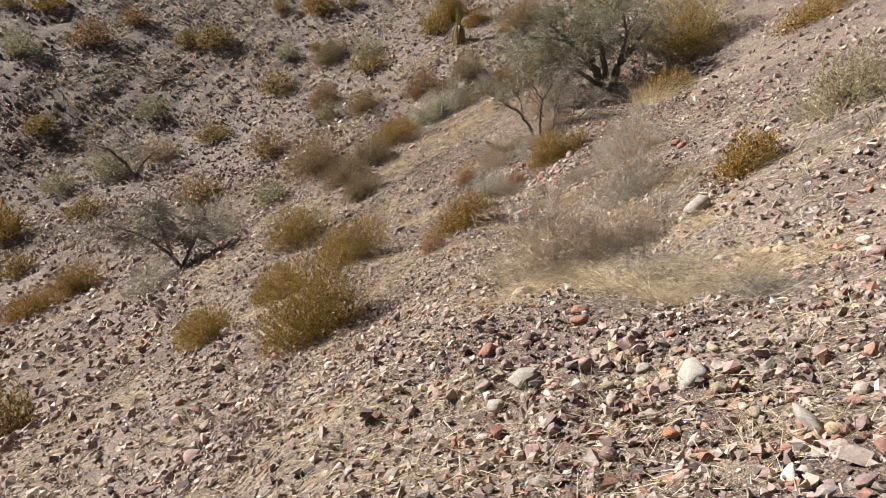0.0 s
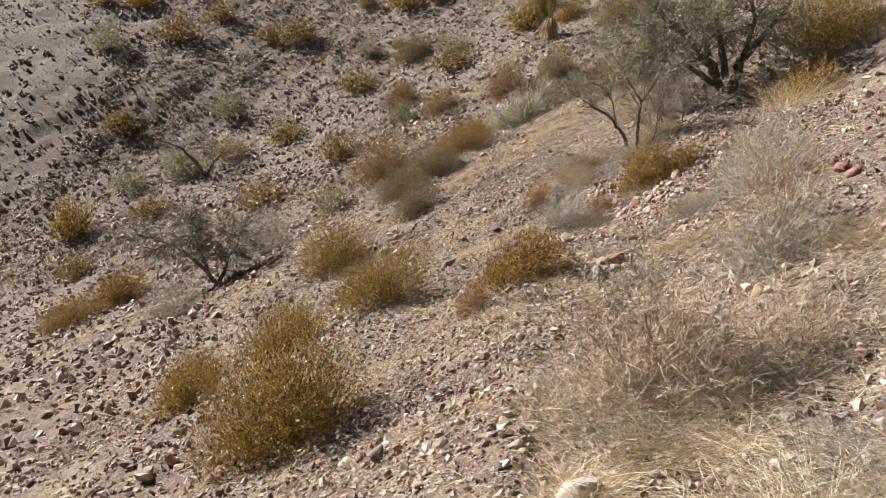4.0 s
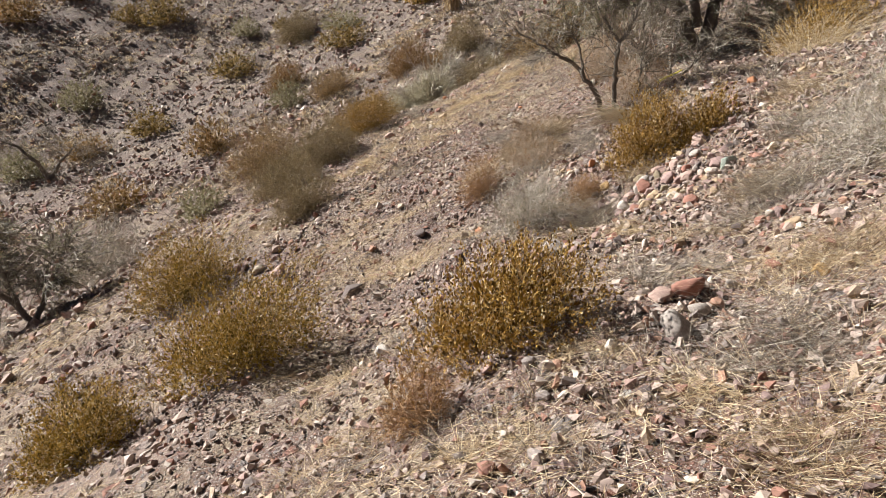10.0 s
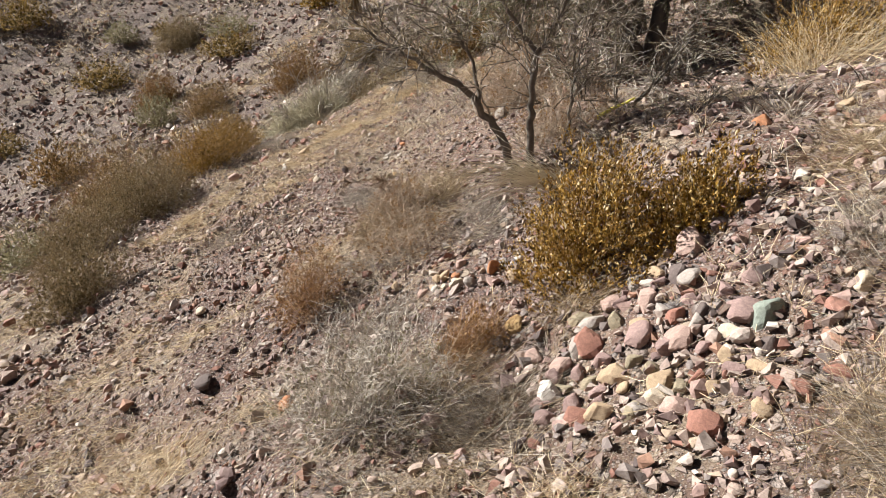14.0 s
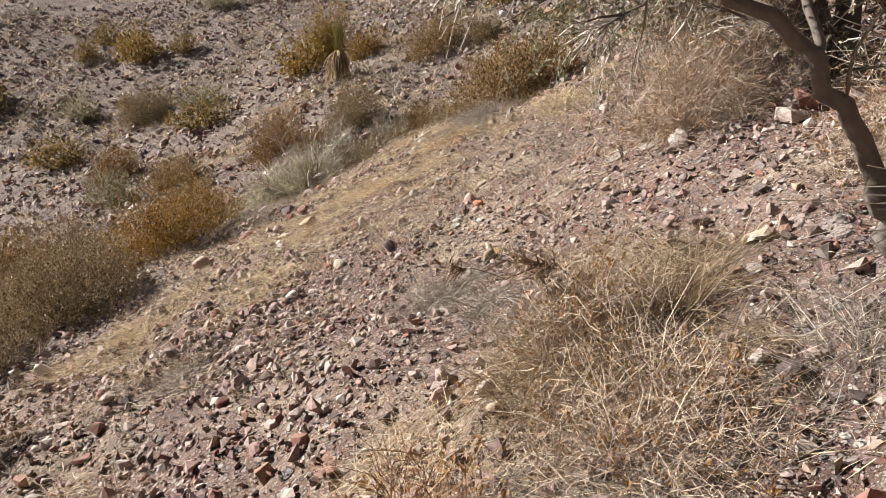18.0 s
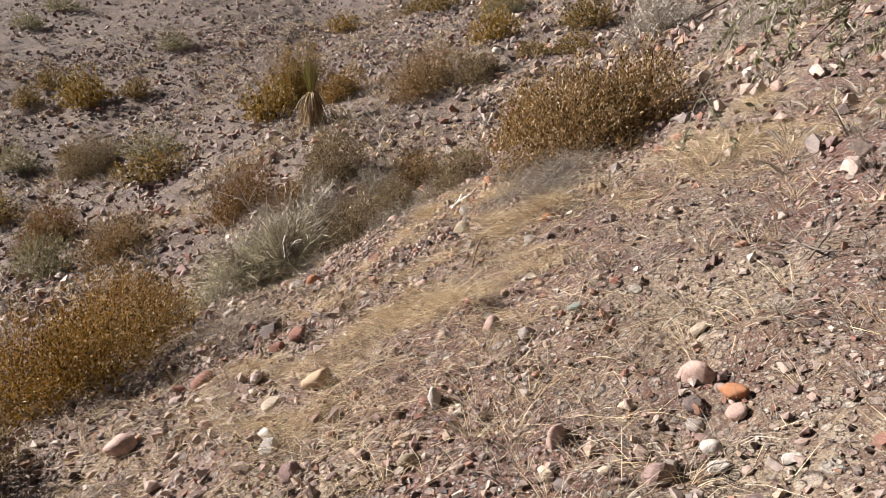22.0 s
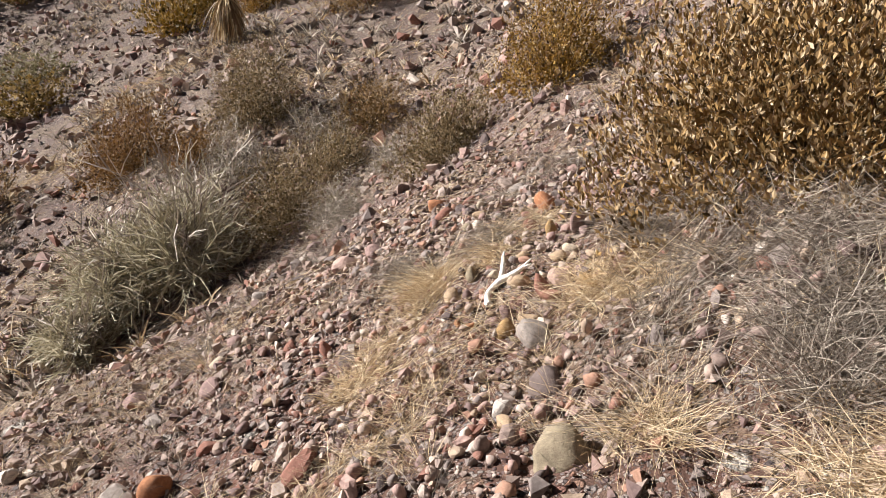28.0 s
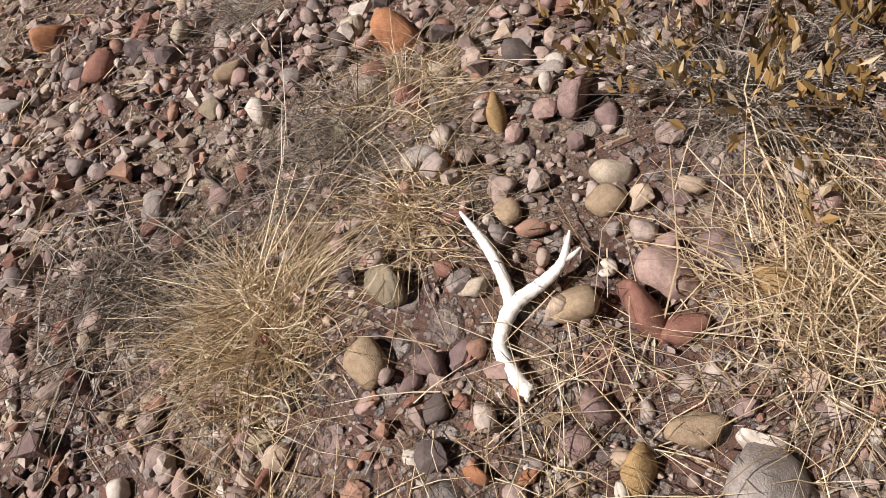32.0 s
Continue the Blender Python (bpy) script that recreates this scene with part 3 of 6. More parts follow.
def leafy_shrub(x, y, w, h, seed, leaf_mat, label, leaf=0.030, width=0.52, much=1.0, name="desert_shrub"):
    rng = np.random.default_rng(seed)
    q = nearness(x, y)
    sprigs = int((380 + 900 * w * h) * max(q, 0.5) * much)
    per = int(14 * max(q, 0.55))
    wood, shape = shrub_data(rng, w, h, 34, sprigs, per, leaf * 0.86 * q**-0.35, width * 0.86 * q**-0.2, slope_at(x, y))
    inner, d = dome(rng, int(450 + 800 * w * h), w * 0.76, h * 0.74, slope_at(x, y), 0.6)
    broad = leaf * q**-0.35 * 1.8 * rng.uniform(0.7, 1.2, len(inner))
    shape = merge([shape, leaves(inner, unit(d + rng.normal(0, 0.6, d.shape)), unit(rng.normal(0, 1, d.shape)), broad, broad * 0.55)])
    top = tagged(new(name), label, "shrub", "shrubs on the hillside")
    top.matrix_basis = Matrix.Translation(at_ground(x, y))
    tagged(part("woody_frame", mesh_from("woody_frame", *wood, M_STEM), top), "thin brown woody stems", kind="stuff")
    part("foliage", mesh_from("foliage", *shape, leaf_mat), top)
    return top


def twiggy_shrub(x, y, w, h, seed, twig_mat, label, leaf_mat=None, dense=1.0, name="dry_shrub", upright=0.35):
    rng = np.random.default_rng(seed)
    q = nearness(x, y)
    lean = slope_at(x, y)
    thick = 0.55 * max(q, 0.25) ** -1.8
    wood, shape = shrub_data(rng, w, h, int(34 * dense), int((170 + 150 * w * h) * dense * max(q, 0.5)), 7, 0.02 * q**-0.55, 0.45, lean, 0.4, 0.55, 0.9 * max(q, 0.3) ** -0.8)
    n = int((620 + 620 * w * h) * dense * max(q * q * 1.5, 0.4))
    p, d = dome(rng, n, w * 0.95, h * 0.92, lean, 0.5)
    fine = sprays(rng, p, unit(d * 0.45 + [0, 0, upright] + rng.normal(0, 0.8, d.shape)), rng.uniform(0.05, 0.16, n) * (w + h) ** 0.7, 3, 0.02, 0.4)
    own = rng.integers(0, n, n)
    fork = sprays(rng, fine[own, 1], unit(d[own] * 0.4 + rng.normal(0, 0.8, d.shape)), rng.uniform(0.03, 0.10, n) * (w + h) ** 0.7, 3, 0.0, 0.4)
    bits = ribbons(rng, np.concatenate([fine, fork]), np.linspace(0.0026, 0.0011, 3)[None] * rng.uniform(0.6, 1.3, (2 * n, 1)) * thick)
    top = tagged(new(name), label, "shrub", "dry shrubs on the hillside")
    top.matrix_basis = Matrix.Translation(at_ground(x, y))
    tagged(part("woody_frame", mesh_from("woody_frame", *wood, twig_mat), top), kind="stuff")
    tagged(part("twig_mass", mesh_from("twig_mass", *bits, twig_mat), top), kind="stuff")
    if leaf_mat:
        part("foliage", mesh_from("foliage", *shape, leaf_mat), top, "sparse withered leaves")
    return top


def blades(rng, centre, spread, height, n, lean=(0, 0, 0), thick=0.0022, k=4, flop=0.9):
    """Arching grass blades round a centre."""
    turn, out = rng.uniform(0, 2 * np.pi, n), rng.random(n) ** 0.6
    flatway = np.stack([np.cos(turn), np.sin(turn), 0 * turn], 1)
    start = centre + flatway * (out * spread * 0.35)[:, None]
    start[:, 2] = ground_z(start[:, 0], start[:, 1]) - 0.01
    way = unit(flatway * rng.uniform(0.2, 0.9, (n, 1)) + [0, 0, 1.0] + np.array(lean) + rng.normal(0, 0.25, (n, 3)))
    long = height * rng.uniform(0.6, 1.5, n)
    u = np.linspace(0, 1, k)[None, :, None]
    arch = (flatway * 0.5 + np.array(lean) * 0.8 - [0, 0, 0.55])[:, None] * (long * rng.uniform(0.3, 1.0, n) * flop)[:, None, None]
    paths = start[:, None] + way[:, None] * long[:, None, None] * u + arch * u**2 + rng.normal(0, 0.02, (n, k, 3)) * long[:, None, None] * u
    floor = ground_z(paths[..., 0].ravel(), paths[..., 1].ravel()).reshape(n, k) + 0.006
    paths[..., 2] = np.maximum(paths[..., 2], floor)
    return ribbons(rng, paths, np.linspace(1, 0.25, k)[None] * rng.uniform(0.6, 1.3, (n, 1)) * thick)


def tangle(rng, x, y, w, h, n, thick):
    """Curled strands lying over one another in a low heap."""
    k = 4
    turn, out = rng.uniform(0, 6.283, n), np.sqrt(rng.random(n))
    cx, cy = x + np.cos(turn) * out * w * 0.5, y + np.sin(turn) * out * w * 0.5
    head = rng.uniform(0, 6.283, n)
    curl = rng.normal(0, 1.3, n)
    long = rng.uniform(0.4, 1.2, n) * min(0.34, 0.12 + 0.35 * w)
    u = np.linspace(-0.5, 0.5, k)[None]
    ang = head[:, None] + curl[:, None] * u + rng.normal(0, 0.18, (n, k))
    step = (long / (k - 1))[:, None]
    px_ = cx[:, None] + np.cumsum(np.cos(ang) * step, 1) - long[:, None] * 0.4 * np.cos(head)[:, None]
    py_ = cy[:, None] + np.cumsum(np.sin(ang) * step, 1) - long[:, None] * 0.4 * np.sin(head)[:, None]
    rise = h * (1 - out**2)[:, None] * rng.random((n, 1)) * 0.9
    tilt = rng.normal(0.15, 0.35, (n, 1)) * (u + 0.5) * long[:, None]
    pz = ground_z(px_.ravel(), py_.ravel()).reshape(n, k) + 0.008 + np.maximum(rise + tilt, 0)
    return ribbons(rng, np.stack([px_, py_, pz], -1), np.linspace(1, 0.45, k)[None] * rng.uniform(0.5, 1.4, (n, 1)) * thick)


def grass_mound(x, y, w, h, seed, material, label, n=330):
    rng = np.random.default_rng(seed)
    base = at_ground(x, y, 0)
    top = tagged(new("grass_clump"), label, "grass clump", "dry grass clumps")
    top.matrix_basis = Matrix.Translation(base)
    q = nearness(x, y)
    lean = rng.normal(0, 0.18, 3) * [1, 1, 0]
    for _ in range(4):
        cx, cy = x + rng.normal(0, w * 0.16), y + rng.normal(0, w * 0.16)
        a = tangle(rng, cx, cy, w * 0.8, max(h, 0.08) * 0.6, int(n / 8 * max(q, 0.4)), 0.0014 * q**-1.15)
        b = blades(rng, np.array([cx, cy, 0]), w * 0.9, max(h, 0.12) * 0.95, int(n / 4.5 * max(q, 0.4)), lean + rng.normal(0, 0.2, 3) * [1, 1, 0], 0.0013 * q**-1.15)
        v, t = merge([a, b])
        part("tuft", mesh_from("tuft", v - np.array(base), t, material), top)


OLIVE = "rounded evergreen shrub with olive-yellow leathery leaves on stony slope"
GOLD = "golden-brown leafy desert shrub rooted in gravelly slope"
seed = 100
for x, y, w, h in [
    (-2.03, 9.91, 1.73, 1.42),
    (-2.15, 14.87, 1.73, 0.95),
    (-4.34, 19.39, 1.88, 1.17),
    (-3.67, 14.42, 1.29, 0.86),
    (-5.64, 14.74, 1.32, 0.74),
    (-4.65, 12.71, 1.05, 0.73),
    (-0.19, 49.59, 2.42, 2.38),
    (7.24, 23.46, 3.05, 1.84),
]:
    seed += 1
    leafy_shrub(x, y, w, h, seed, M_OLIVE, OLIVE)
for x, y, w, h in [
    (0.25, 12.69, 1.31, 0.70),
    (3.81, 31.78, 1.43, 1.10),
    (-2.21, 28.20, 1.91, 1.01),
    (1.42, 45.70, 1.93, 1.13),
    (3.63, 8.74, 0.83, 0.54),
    (9.21, 19.26, 2.17, 0.78),
    (-15.83, 25.11, 2.74, 1.05),
    (-14.85, 26.70, 2.45, 1.33),
    (-2.13, 26.49, 1.84, 0.95),
    (5.72, 19.85, 1.55, 0.80),
]:
    seed += 1
    leafy_shrub(x, y, w, h, seed, M_GOLD, GOLD)
BROWNISH = "brown-golden shrub with dry leathery leaves on stony slope"
for x, y, w, h, mat, label in [
    (2.90, 26.97, 1.94, 0.98, M_BROWN, BROWNISH),
    (2.27, 16.70, 1.02, 0.80, M_GOLD, "brown-golden leafy shrub beside the stone pile"),
    (2.85, 16.45, 0.60, 0.53, M_GOLD, "brown-golden leafy shrub beside the stone pile"),
    (1.87, 35.69, 1.25, 0.88, M_DULL, "dull olive-brown shrub in the gully"),
    (-0.33, 37.22, 1.06, 0.70, M_RUSTY, "small rusty-brown shrub in the gully"),
    (-8.48, 51.78, 2.81, 1.55, M_DULL, "dusty olive-brown shrub on the far slope"),
    (-6.50, 33.79, 3.20, 2.01, M_BROWN, BROWNISH),
    (-1.60, 38.84, 2.13, 1.52, M_RUSTY, "rust-brown shrub with a dark shaded side in the gully"),
    (0.72, 38.21, 1.99, 1.63, M_DULL, "olive-brown twiggy shrub at the gully head"),
    (2.63, 32.13, 1.20, 0.85, M_DULL, "dull olive-brown shrub on the ridge edge"),
    (2.71, 37.21, 1.53, 0.91, M_BROWN, BROWNISH),
    (0.95, 34.65, 1.46, 1.30, M_DULL, "brownish grey-green shrub beside the broom bush"),
    (3.85, 42.48, 3.09, 1.45, M_BROWN, BROWNISH),
    (5.35, 41.43, 1.49, 0.90, M_DULL, "dusty olive-brown shrub near the yucca"),
    (-4.93, 40.12, 2.15, 1.22, M_BROWN, BROWNISH),
    (-2.85, 24.70, 1.75, 1.15, M_DULL, "dull olive-brown twiggy shrub below the ridge"),
    (-2.75, 21.29, 1.20, 0.85, M_DULL, "dull grey-brown rounded shrub below the ridge"),
    (-3.60, 23.60, 1.50, 0.95, M_DULL, "dull olive-brown twiggy shrub below the ridge"),
    (-7.69, 43.60, 2.16, 1.42, M_RUSTY, "rust-brown rounded shrub on the far slope"),
]:
    seed += 1
    leafy_shrub(x, y, w, h, seed, mat, label, leaf=0.040 if 26 < y < 30 and x > 0 else 0.028, much=1.1)
for x, y, w, h in [
    (5.14, 9.49, 1.27, 0.92),
]:
    seed += 1
    leafy_shrub(x, y, w, h, seed, M_PALE, "open shrub with pale dried leaves on rocky slope", much=0.6)
for x, y, w, h in [
    (2.58, 10.49, 1.16, 0.85),
    (0.83, 16.05, 1.02, 0.68),
    (0.31, 36.49, 1.35, 0.90),
    (1.55, 33.49, 0.86, 0.65),
    (-0.41, 35.66, 1.26, 0.92),
    (1.69, 37.06, 1.25, 0.67),
    (2.48, 34.23, 0.86, 0.55),
    (-9.30, 20.70, 2.08, 1.10),
    (-8.50, 25.28, 2.22, 1.63),
    (3.46, 13.99, 1.52, 0.98),
    (9.87, 38.83, 2.38, 1.19),
    (5.41, 27.71, 1.54, 0.89),
]:
    seed += 1
    twiggy_shrub(x, y, w, h, seed, M_GREY, "leafless grey twiggy shrub among the stones", M_GREYLEAF, 1.2)
for x, y, w, h in [
    (-0.30, 11.91, 0.45, 0.43),
    (0.38, 18.02, 0.66, 0.61),
    (1.49, 16.44, 0.50, 0.31),
]:
    seed += 1
    twiggy_shrub(x, y, w, h, seed, M_RED, "dead reddish-brown brittle shrub on gravel", M_RUST, 1.0)
for x, y, w, h in [
    (2.95, 21.55, 1.55, 1.20),
    (2.55, 20.95, 0.90, 0.80),
    (1.30, 8.21, 1.36, 0.84),
    (1.65, 8.83, 0.85, 0.68),
    (2.15, 8.45, 0.95, 0.60),
    (1.15, 18.35, 0.95, 0.38),
    (1.15, 19.00, 0.60, 0.40),
    (2.70, 19.00, 1.10, 0.60),
]:
    seed += 1
    twiggy_shrub(x, y, w, h, seed, M_HAZE, "thin see-through beige dead shrub by the path", M_RUST, 1.15)
for x, y, w, h in [
    (1.73, 11.65, 1.13, 0.33),
    (2.62, 13.73, 1.09, 0.40),
    (3.52, 15.30, 0.65, 0.20),
    (4.35, 8.00, 0.68, 0.31),
    (2.01, 6.40, 1.03, 0.52),
    (0.75, 8.12, 0.85, 0.34),
    (1.25, 8.02, 0.95, 0.36),
    (1.75, 8.15, 0.85, 0.32),
    (2.25, 8.30, 0.80, 0.30),
    (2.07, 5.56, 1.36, 0.50),
    (2.38, 26.22, 0.73, 0.28),
    (1.76, 26.36, 0.46, 0.22),
    (1.93, 25.92, 0.46, 0.24),
    (2.15, 26.55, 0.50, 0.26),
    (2.05, 26.10, 0.55, 0.24),
    (-0.74, 26.11, 0.70, 0.29),
    (1.96, 25.84, 0.30, 0.20),
    (2.48, 28.73, 0.52, 0.31),
    (1.63, 27.86, 0.37, 0.16),
    (1.19, 28.04, 0.37, 0.19),
    (2.07, 27.11, 0.28, 0.17),
    (0.74, 20.28, 0.47, 0.23),
    (1.85, 18.25, 0.50, 0.28),
    (1.39, 13.27, 0.69, 0.37),
    (0.90, 17.26, 0.62, 0.24),
]:
    seed += 1
    grass_mound(x, y, w, h, seed, M_GREYGRASS, "low mound of weathered grey dry grass")
for x, y, w, h in [
    (1.72, 26.82, 0.44, 0.18),
    (1.87, 26.70, 0.41, 0.18),
    (1.31, 27.70, 0.25, 0.17),
    (1.22, 27.69, 0.22, 0.13),
    (0.82, 24.20, 0.63, 0.17),
    (2.87, 24.54, 0.74, 0.30),
    (0.75, 8.04, 0.74, 0.45),
    (1.07, 8.52, 1.04, 0.42),
    (0.85, 27.27, 0.28, 0.14),
    (-0.38, 16.66, 0.66, 0.22),
    (0.03, 25.64, 0.58, 0.19),
]:
    seed += 1
    grass_mound(x, y, w, h, seed, M_STRAW, "tangled clump of golden dry straw", 330)
for x, y, w, h in [
    (1.05, 18.87, 0.58, 0.34),
    (1.55, 19.01, 0.42, 0.42),
    (2.05, 16.21, 0.52, 0.24),
]:
    seed += 1
    grass_mound(x, y, w, h, seed, M_TANGRASS, "tangled clump of tan-brown dry grass")
twiggy_shrub(2.78, 11.00, 1.05, 1.05, 2950, M_RED, "half-bare shrub with sparse rust-gold leaves behind a grey one", M_RUSTY, 1.0)
for n, (x, y, w, h, mat) in enumerate([
    (2.85, 9.05, 0.90, 0.30, M_GREYGRASS),
    (1.71, 25.30, 0.70, 0.18, M_TANGRASS),
    (1.23, 10.70, 0.69, 0.22, M_TANGRASS),
    (2.26, 12.46, 0.58, 0.25, M_TANGRASS),
    (3.15, 9.90, 0.70, 0.28, M_TANGRASS),
    (3.05, 10.45, 0.60, 0.30, M_TANGRASS),
    (3.40, 15.40, 0.70, 0.28, M_GREYGRASS),
    (3.75, 16.30, 0.70, 0.26, M_TANGRASS),
    (1.95, 6.08, 0.75, 0.36, M_TANGRASS),
    (1.62, 6.45, 0.60, 0.30, M_STRAW),
    (2.33, 5.55, 0.60, 0.30, M_TANGRASS),
    (2.42, 4.95, 0.50, 0.24, M_GREYGRASS),
    (0.75, 6.95, 0.50, 0.24, M_STRAW),
    (1.20, 7.25, 0.60, 0.30, M_TANGRASS),
    (2.80, 14.15, 0.80, 0.36, M_GREYGRASS),
    (2.55, 14.40, 0.60, 0.30, M_TANGRASS),
    (1.48, 15.72, 0.50, 0.26, M_GREYGRASS),
    (1.22, 16.20, 0.60, 0.28, M_TANGRASS),
]):
    grass_mound(x, y, w, h, 3000 + n, mat, "arching tussock of dry grass among the stones", 420)
for x, y, w, h in [
    (5.45, 19.25, 1.10, 0.95),
]:
    grass_mound(x, y, w, h, 77, M_STRAW, "tall golden bunchgrass clump beside the mesquite", 700)



def broom_shrub(x, y, w, h, seed, label):
    """A pale bush of long thin rods fanning up from one root, with a paler dead middle."""
    rng = np.random.default_rng(seed)
    top = tagged(new("broom_shrub"), label, "shrub")
    top.matrix_basis = Matrix.Translation(at_ground(x, y))
    for name, n, spread_, tall, mat, r, tag in (("green_rod", 330, 1.0, 0.9, M_BROOM, 0.0085, "fine grey-green rods"), ("dead_rod", 60, 0.7, 1.12, M_GREY, 0.013, "bleached dead grey rods")):
        turn = rng.uniform(0, 6.283, n)
        out = np.sqrt(rng.random(n)) * spread_
        lump = 1 + 0.25 * np.sin(3 * turn + seed) + 0.15 * np.sin(7 * turn)
        tip = np.stack([np.cos(turn) * out * lump * w / 2, np.sin(turn) * out * lump * w / 2, h * tall * (1 - 0.7 * out**2) * rng.uniform(0.45, 1.05, n)], 1)
        foot = rng.normal(0, 0.16 * w, (n, 3)) * [1, 1, 0]
        rods = sprays(rng, foot, unit(tip - foot), np.linalg.norm(tip - foot, axis=1), 5, 0.2, 0.16)
        p, d, _ = on_paths(rng, rods, n * 9, 0.25, 1.0)
        side = sprays(rng, p, unit(d + rng.normal(0, 0.5, d.shape)), rng.uniform(0.10, 0.26, len(p)) * h, 3, 0.05, 0.25)
        wood = merge([tubes(rods, np.linspace(1, 0.4, 5)[None] * np.full((n, 1), r)), ribbons(rng, side, np.linspace(0.9, 0.35, 3)[None] * np.full((len(side), 1), r))])
        tagged(part(name + "_mass", mesh_from(name, *wood, mat), top, tag), kind="stuff")


for n, (x, y, w, h) in enumerate([
    (-0.45, 34.60, 1.70, 1.85),
    (-1.35, 34.75, 1.60, 1.45),
    (-1.80, 34.10, 1.20, 0.85),
]):
    broom_shrub(x, y, w, h, 61 + n, "pale grey-green broom bush growing in the gully")



def dead_stalks(x, y, w, h, seed, way, label):
    """A fan of bleached bare stalks bent over to one side."""
    rng = np.random.default_rng(seed)
    top = tagged(new("dead_stalks"), label, "dry plant")
    top.matrix_basis = Matrix.Translation(at_ground(x, y))
    n = 190
    start = rng.normal(0, 0.22 * w, (n, 3)) * [1, 1, 0] + [0, 0, 0.02]
    rods = sprays(rng, start, unit(np.array(way) + rng.normal(0, 0.20, (n, 3))), rng.uniform(0.5, 1.2, n) * h, 6, 0.42, 0.10)
    for k in range(0, n, 5):
        own = rods[k : k + 5]
        part("stalk_spray", mesh_from("stalk_spray", *tubes(own, np.linspace(1, 0.4, 6)[None] * rng.uniform(0.0020, 0.0040, (len(own), 1))), M_BLEACH), top, "bleached straw-white stalks")


dead_stalks(2.40, 17.80, 0.5, 0.78, 71, (-0.85, 0.0, 0.62), "fan of bleached dead stalks under the desert tree")

# far shrubs: four kinds, built once and set out over the slopes
KINDS = []
for n, (mat, leaf) in enumerate([(M_FARLEAF, 0.05), (M_OLIVE, 0.055), (M_GREYLEAF, 0.045), (M_BROWN, 0.05)]):
    rng = np.random.default_rng(40 + n)
    wood, shape = shrub_data(rng, 1.0, 0.6, 16, 330, 9, leaf * 0.68, 0.5)
    inner, d = dome(rng, 300, 0.76, 0.46, (0, 0), 0.6)
    shape = merge([shape, leaves(inner, unit(d + rng.normal(0, 0.6, d.shape)), unit(rng.normal(0, 1, d.shape)), rng.uniform(0.06, 0.09, 300), np.full(300, 0.045))])
    KINDS.append((mesh_from("woody_frame", *wood, M_STEM), mesh_from("foliage", *shape, mat)))
FARLABEL = ["dusty dark shrub on the far stony slope", "olive green shrub on the far stony slope", "grey-green scrubby bush on the far slope", "golden rounded bush on the far slope"]


def far_shrub(x, y, w, h, n, turn):
    top = tagged(new("scrub_bush"), FARLABEL[n], "shrub", "shrubs on the far slopes")
    top.matrix_basis = Matrix.LocRotScale(at_ground(x, y, 0.08), Euler((0, 0, turn)), (w, w, h / 0.6))
    tagged(part("woody_frame", KINDS[n][0], top), kind="stuff")
    part("foliage", KINDS[n][1], top)


rng = np.random.default_rng(9)
for x, y, w, h in [
    (-14.98, 45.23, 2.99, 1.49),
    (-9.96, 38.88, 2.37, 1.87),
    (-7.00, 40.92, 1.82, 1.56),
    (-8.01, 31.49, 2.05, 1.27),
    (-12.41, 34.78, 2.78, 1.56),
    (-18.16, 44.42, 2.53, 1.49),
    (-20.97, 43.36, 3.22, 1.75),
    (-19.74, 37.52, 2.39, 1.38),
    (-12.18, 54.52, 2.15, 1.50),
    (-5.00, 46.34, 2.93, 1.46),
    (-11.75, 49.79, 3.25, 1.63),
    (-20.70, 49.94, 2.69, 2.08),
    (-28.55, 58.70, 3.73, 2.44),
    (-18.60, 58.14, 3.65, 2.38),
    (-21.00, 58.73, 2.35, 1.57),
    (-33.31, 56.92, 3.65, 2.38),
    (-28.00, 48.69, 2.66, 1.66),
    (-26.23, 61.69, 2.78, 2.08),
    (-10.73, 60.30, 3.14, 2.25),
    (-1.13, 48.24, 2.52, 1.80),
    (-24.12, 37.15, 2.59, 2.28),
    (-20.85, 32.73, 2.05, 1.36),
] + [
    (-8.26, 11.80, 1.26, 1.15),
    (-7.33, 67.83, 2.37, 1.53),
    (-8.09, 59.71, 1.74, 1.40),
    (-13.62, 64.83, 2.16, 1.70),
    (-11.42, 61.87, 2.32, 1.74),
    (-14.08, 62.18, 1.74, 1.45),
    (3.11, 68.24, 2.51, 1.50),
    (-18.37, 85.17, 4.02, 1.79),
    (-19.29, 79.50, 2.84, 1.62),
    (-5.46, 49.53, 2.90, 1.24),
    (-9.91, 54.59, 1.45, 0.96),
    (7.04, 45.45, 2.14, 1.46),
    (9.38, 42.79, 2.13, 1.24),
    (8.11, 40.44, 1.75, 0.80),
    (7.15, 41.58, 1.50, 0.70),
    (9.18, 51.10, 2.85, 0.95),
    (7.19, 64.01, 2.00, 1.16),
    (-38.21, 64.78, 2.91, 1.94),
    (-34.80, 64.86, 3.87, 1.93),
    (-23.85, 42.60, 2.62, 1.74),
    (8.06, 60.63, 2.88, 1.60),
    (9.39, 52.29, 2.59, 1.04),
]:
    far_shrub(x, y, w, h * 0.9, int(rng.choice([0, 0, 0, 1, 2, 3])), rng.uniform(0, 6))


